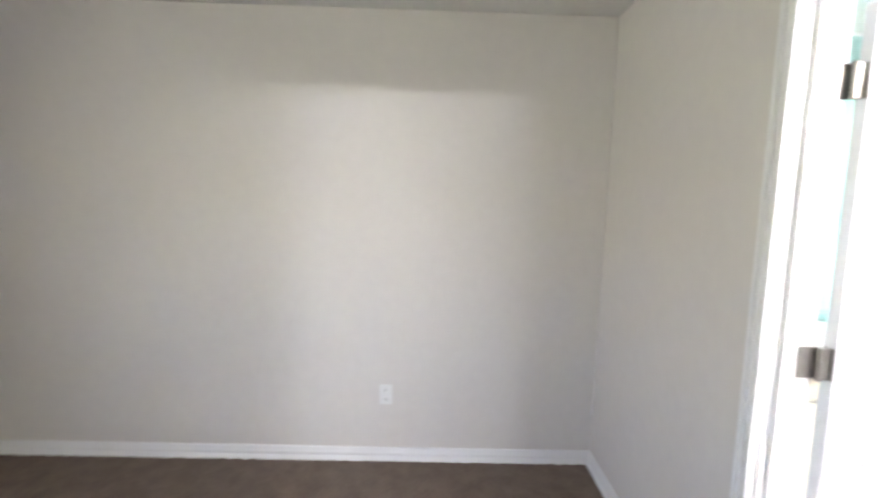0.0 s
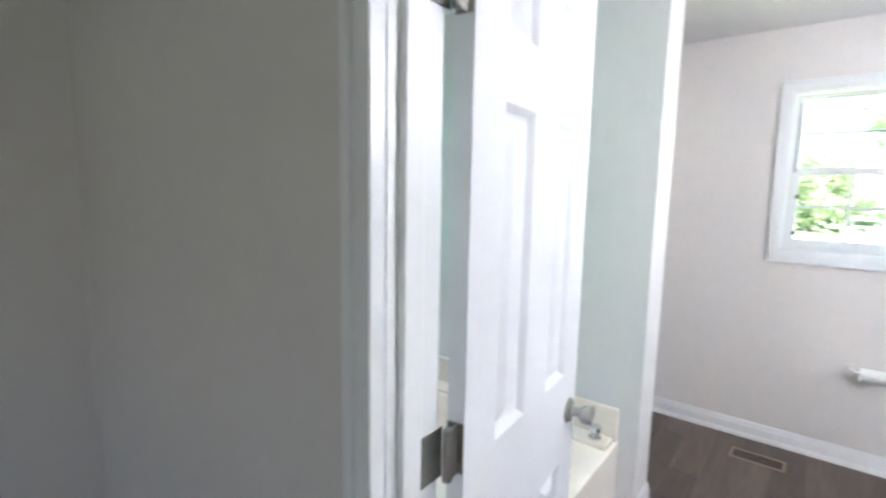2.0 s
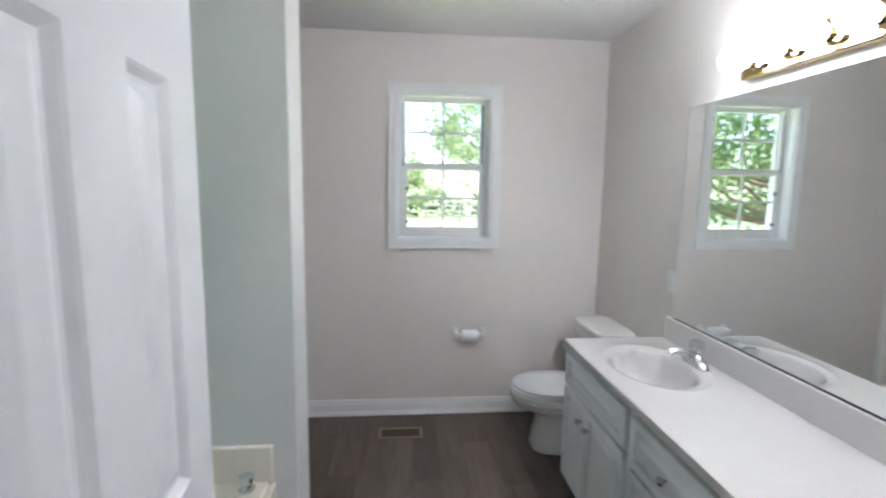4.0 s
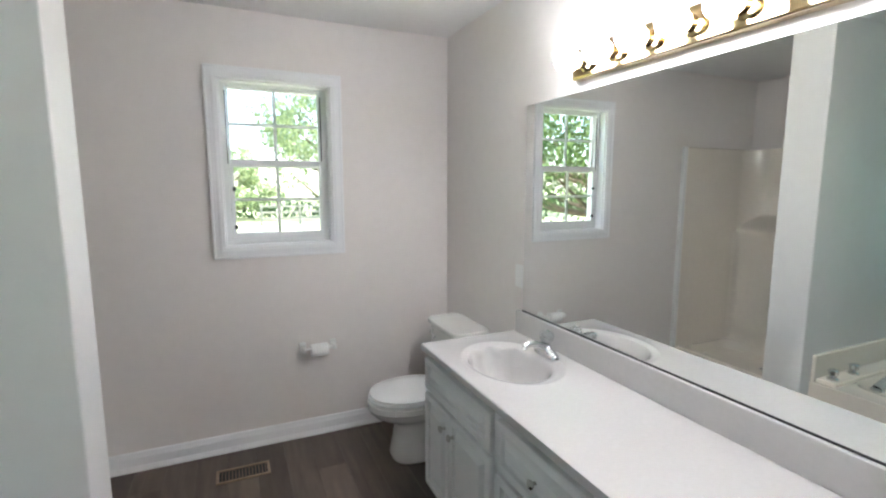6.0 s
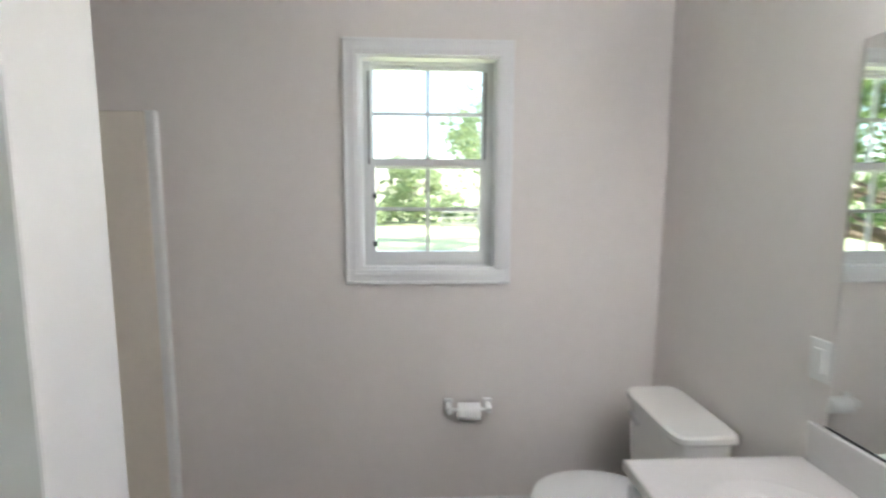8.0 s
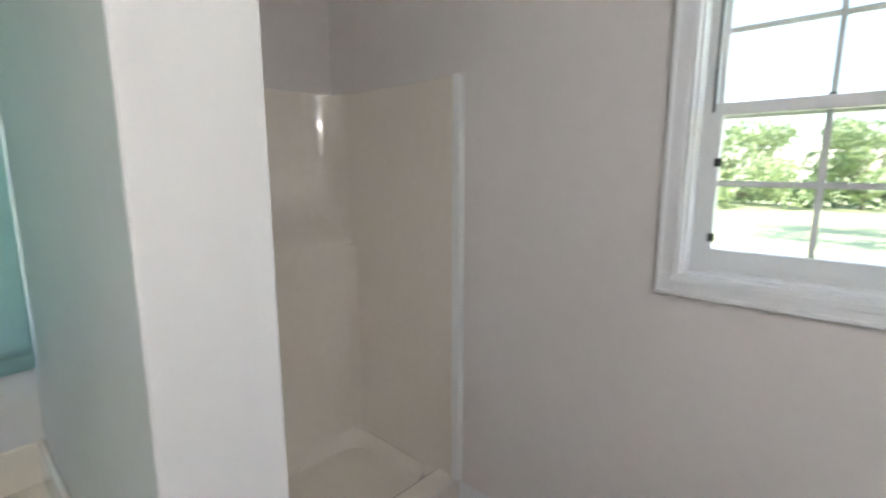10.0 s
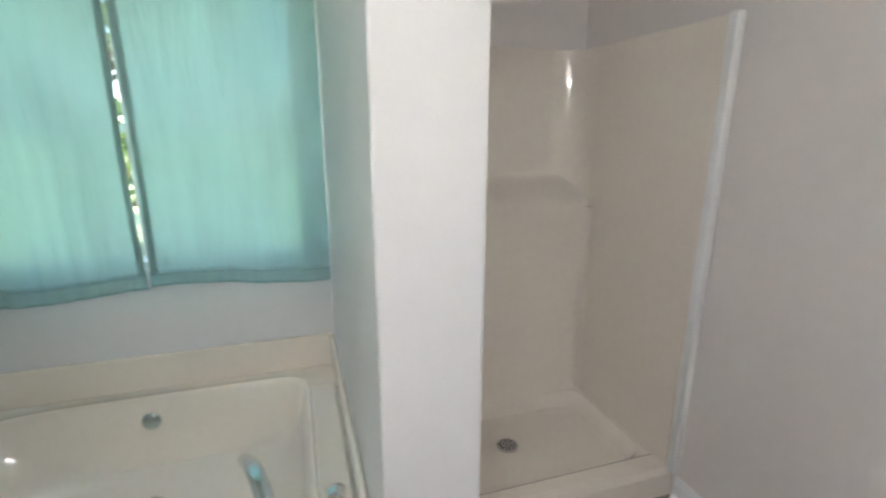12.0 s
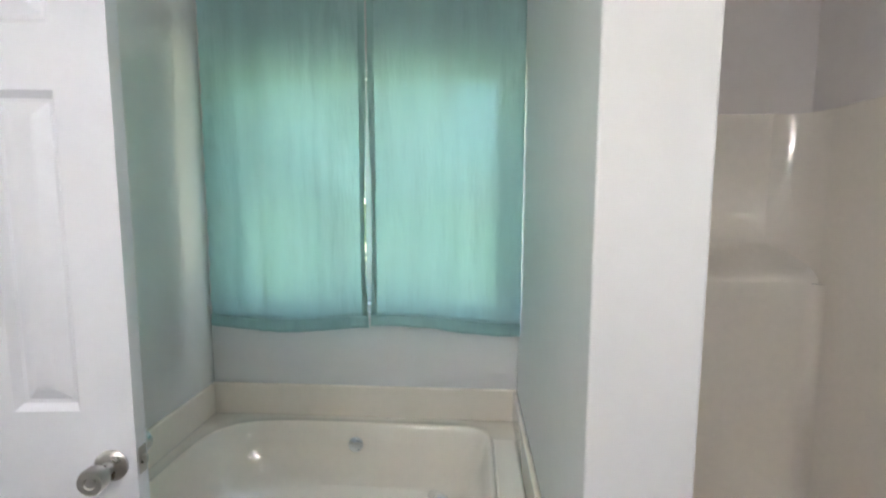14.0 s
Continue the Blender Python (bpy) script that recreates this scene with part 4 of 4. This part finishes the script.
# ---- small things ----
sw = thing("light_switch", (-0.002, -0.888, 1.03), "white wall switch plate beside the mirror", "switch")
part("plate", boxes((-0.007, -0.001, -0.924, -0.853, 1.030, 1.146), bevel=0.0025), PLASTIC, sw)
part("rocker", boxes((-0.011, -0.006, -0.905, -0.872, 1.055, 1.121), bevel=0.002), PLASTIC, sw)

tp = thing("toilet_paper_holder", (-0.865, -0.01, 0.55), "white ceramic toilet paper holder with a paper roll", "paper holder")
for x in (-0.955, -0.775):
    bm = boxes((x - 0.020, x + 0.020, -0.016, -0.001, 0.553, 0.613), bevel=0.005)
    box(bm, x - 0.011, x + 0.011, -0.082, -0.012, 0.568, 0.598, bevel=0.006)
    part("post", bm, PLASTIC, tp)
bm = bmesh.new()
lathe(bm, (-0.948, -0.066, 0.583), (1, 0, 0), [(0, 0.008), (0.166, 0.008)], 14)
part("spindle", bm, PLASTIC, tp, smooth=True)
bm = bmesh.new()
lathe(bm, (-0.915, -0.066, 0.576), (1, 0, 0), [(0, 0.018), (0, 0.036), (0.002, 0.037), (0.098, 0.037), (0.100, 0.036), (0.100, 0.018)], 28)
box(bm, -0.914, -0.816, -0.0365, -0.0355, 0.525, 0.572)
part("paper_roll", bm, PAPER, tp, "thin white toilet paper roll", True)

tp.location += Vector((-0.008, 0, -0.014))


def floor_vent():
    x0, x1, y0, y1 = -1.462, -1.194, -0.332, -0.205
    t = thing("floor_vent", ((x0 + x1) / 2, (y0 + y1) / 2, 0), "brown metal floor register in the planks", "vent")
    part("frame", boxes((x0, x1, y0, y0 + 0.014, 0.001, 0.007), (x0, x1, y1 - 0.014, y1, 0.001, 0.007), (x0, x0 + 0.014, y0 + 0.014, y1 - 0.014, 0.001, 0.007), (x1 - 0.014, x1, y0 + 0.014, y1 - 0.014, 0.001, 0.007), bevel=0.0015), BRONZE, t)
    # black sheet stands in for the shade down in the duct
    part("backing", boxes((x0 + 0.004, x1 - 0.004, y0 + 0.004, y1 - 0.004, 0.0005, 0.002)), DARK, t)
    for k in range(14):
        x = x0 + 0.026 + k * 0.0166
        part("slat", boxes((x, x + 0.005, y0 + 0.014, y1 - 0.014, 0.002, 0.0045)), SLAT_SHADED, t)


floor_vent()

ol = thing("wall_outlet", (-2.983, -4.15, 0.35), "white duplex outlet on the bedroom wall", "outlet")
part("plate", boxes((-2.985, -2.979, -4.185, -4.115, 0.335, 0.450), bevel=0.002), PLASTIC, ol)
for z in (0.366, 0.419):
    so = part("socket", boxes((-2.981, -2.977, -4.166, -4.134, z - 0.014, z + 0.014), bevel=0.003), PLASTIC, ol)
    part("slot", boxes((-2.9772, -2.9766, -4.158, -4.155, z - 0.006, z + 0.007), (-2.9772, -2.9766, -4.145, -4.142, z - 0.006, z + 0.007)), DARK, so)

# ---- outside ----
GZ = -0.75
part_ground = tagged(part("ground", boxes((-400, 400, -400, 400, GZ - 0.3, GZ)), GRASS), "sunlit mown lawn round the house", "ground", kind="structure")
# unseen light blocker; west overhang cut short so sky reaches the curtain
tagged(part("roof", boxes((-3.25, 10, -7.0, 0.42, H + 0.13, H + 0.32)), SIDING), "unseen flat roof slab added to keep sky and sun off the house", "roof", kind="structure")
tagged(part("foundation", boxes((-3.2, 9.5, -6.8, 0.12, GZ, -0.125)), SIDING), "plain skirting under the house", "foundation", kind="structure")


def leaves(bm, centre, radius, count, size, rnd, squash=0.8):
    for _ in range(count):
        d = Vector((rnd.gauss(0, 1), rnd.gauss(0, 1), rnd.gauss(0, 1))).normalized()
        p = Vector(centre) + Vector((d.x, d.y, d.z * squash)) * radius * rnd.uniform(0.55, 1.05)
        s = size * rnd.uniform(0.6, 1.4)
        q = Euler((rnd.uniform(0, 6.3), rnd.uniform(0, 6.3), rnd.uniform(0, 6.3))).to_matrix()
        vs = [bm.verts.new(p + q @ Vector(v) * s) for v in ((-0.5, 0, 0), (0, -0.28, 0.06), (0.5, 0, 0), (0, 0.28, 0.06))]
        bm.faces.new(vs)


def tree(x, y, height, spread, seed, material, leaf, clumps, per, low, label):
    rnd = random.Random(seed)
    t = thing("tree", (x, y, GZ), label, "tree", "garden trees")
    bm = bmesh.new()
    trunk_top = GZ + height * 0.55
    tube(bm, [(x, y, GZ - 0.1), (x + 0.05, y, GZ + height * 0.15), (x - 0.05, y + 0.08, GZ + height * 0.35), (x + 0.08, y, trunk_top)], [0.035 * height, 0.024 * height, 0.019 * height, 0.009 * height], 12)
    crown = bmesh.new()
    for k in range(clumps):
        th = k * 2.399 + rnd.uniform(-0.4, 0.4)
        u = rnd.uniform(low, 1.0)
        r = spread * (0.35 + 0.65 * math.sqrt(rnd.random())) * (1.15 - 0.7 * max(0, u - 0.35))
        c = Vector((x + r * math.cos(th), y + r * math.sin(th), GZ + height * u))
        if k % 3 == 0:
            z0 = GZ + height * max(0.16, min(0.5, u - 0.22))
            mid = Vector((x, y, z0)).lerp(c, 0.5) + Vector((0, 0, -0.04 * height + rnd.uniform(0, 0.1)))
            tube(bm, [(x, y, z0), mid, c], [0.010 * height, 0.006 * height, 0.002 * height], 7)
        leaves(crown, c, spread * rnd.uniform(0.22, 0.36), per, leaf, rnd)
    part("trunk", bm, BARK, t, smooth=True)
    part("crown", crown, material, t, "dense uneven green crown")


tree(-8.2, 6.6, 8.5, 3.9, 11, LEAF, 0.125, 150, 330, 0.20, "broad green shade tree close to the bathroom window")
tree(3.5, 19.0, 8.4, 3.3, 21, LEAF_HAZED, 0.20, 60, 150, 0.30, "green garden tree beyond the lawn, haze in its leaf colour")
tree(-1.4, 33.0, 4.9, 2.6, 22, LEAF_HAZED, 0.25, 45, 140, 0.16, "green tree at the lawn's far edge, haze in its leaf colour")
tree(-7.6, 31.0, 4.4, 3.4, 23, LEAF_HAZED, 0.25, 55, 150, 0.08, "round green tree at the lawn's far edge, haze in its leaf colour")
tree(-15.5, 30.0, 9.0, 4.5, 24, LEAF, 0.25, 55, 150, 0.10, "tall green tree at the lawn's far edge")
tree(9.5, 30.0, 9.5, 4.5, 25, LEAF_HAZED, 0.25, 50, 150, 0.15, "tall tree at the lawn's far edge, haze in its leaf colour")
tree(-10.5, -4.4, 6.0, 2.4, 26, LEAF, 0.22, 50, 90, 0.20, "green tree outside the tub window")


def hedge():
    rnd = random.Random(5)
    bm = bmesh.new()
    for k in range(150):
        x = -45 + k * 0.6 + rnd.uniform(-0.2, 0.2)
        h = rnd.uniform(0.7, 1.5)
        leaves(bm, (x, 34 + rnd.uniform(-0.8, 0.8), GZ + h * 0.6), h, 110, 0.26, rnd, 0.75)
    tagged(part("hedge", bm, HEDGE), "dark green hedge along the far edge of the lawn", "hedge", kind="stuff")


hedge()


def fence():
    t = thing("fence", (6, 27, GZ), "grey weathered post and rail fence behind the lawn", "fence")
    for k in range(9):
        part("post", boxes((0.2 + k * 2.2, 0.32 + k * 2.2, 26.95, 27.07, GZ, GZ + 1.25), bevel=0.01), FENCE, t)
    for z in (0.35, 0.7, 1.05):
        part("rail", boxes((0.2, 18.0, 26.90, 26.95, GZ + z, GZ + z + 0.11), bevel=0.01), FENCE, t)


fence()

# ---- floor planks ----


def planks():
    floor = bpy.data.objects["floor"]
    w, ln = 0.152, 1.22
    shared = {}
    k = 0
    x = -3.08
    while x < 0.0:
        y = -2.913 - (k * 0.43 % ln)
        while y < 0.0:
            a, b = max(y, -2.913), min(y + ln, -0.001)
            if b - a > 0.02 and x + w < 0.05:
                key = round(b - a, 3)
                if key not in shared:
                    bm = bmesh.new()
                    box(bm, 0.0004, w - 0.0004, 0.0004, b - a - 0.0004, -0.004, 0.0, bevel=0.0006, seg=1)
                    me = bpy.data.meshes.new("plank")
                    bm.to_mesh(me)
                    bm.free()
                    me.materials.append(PLANK)
                    shared[key] = me
                ob = new("plank", shared[key])
                ob.location = (x, a, 0.0)
                ob.parent = floor
            y += ln
        x += w
        k += 1


planks()
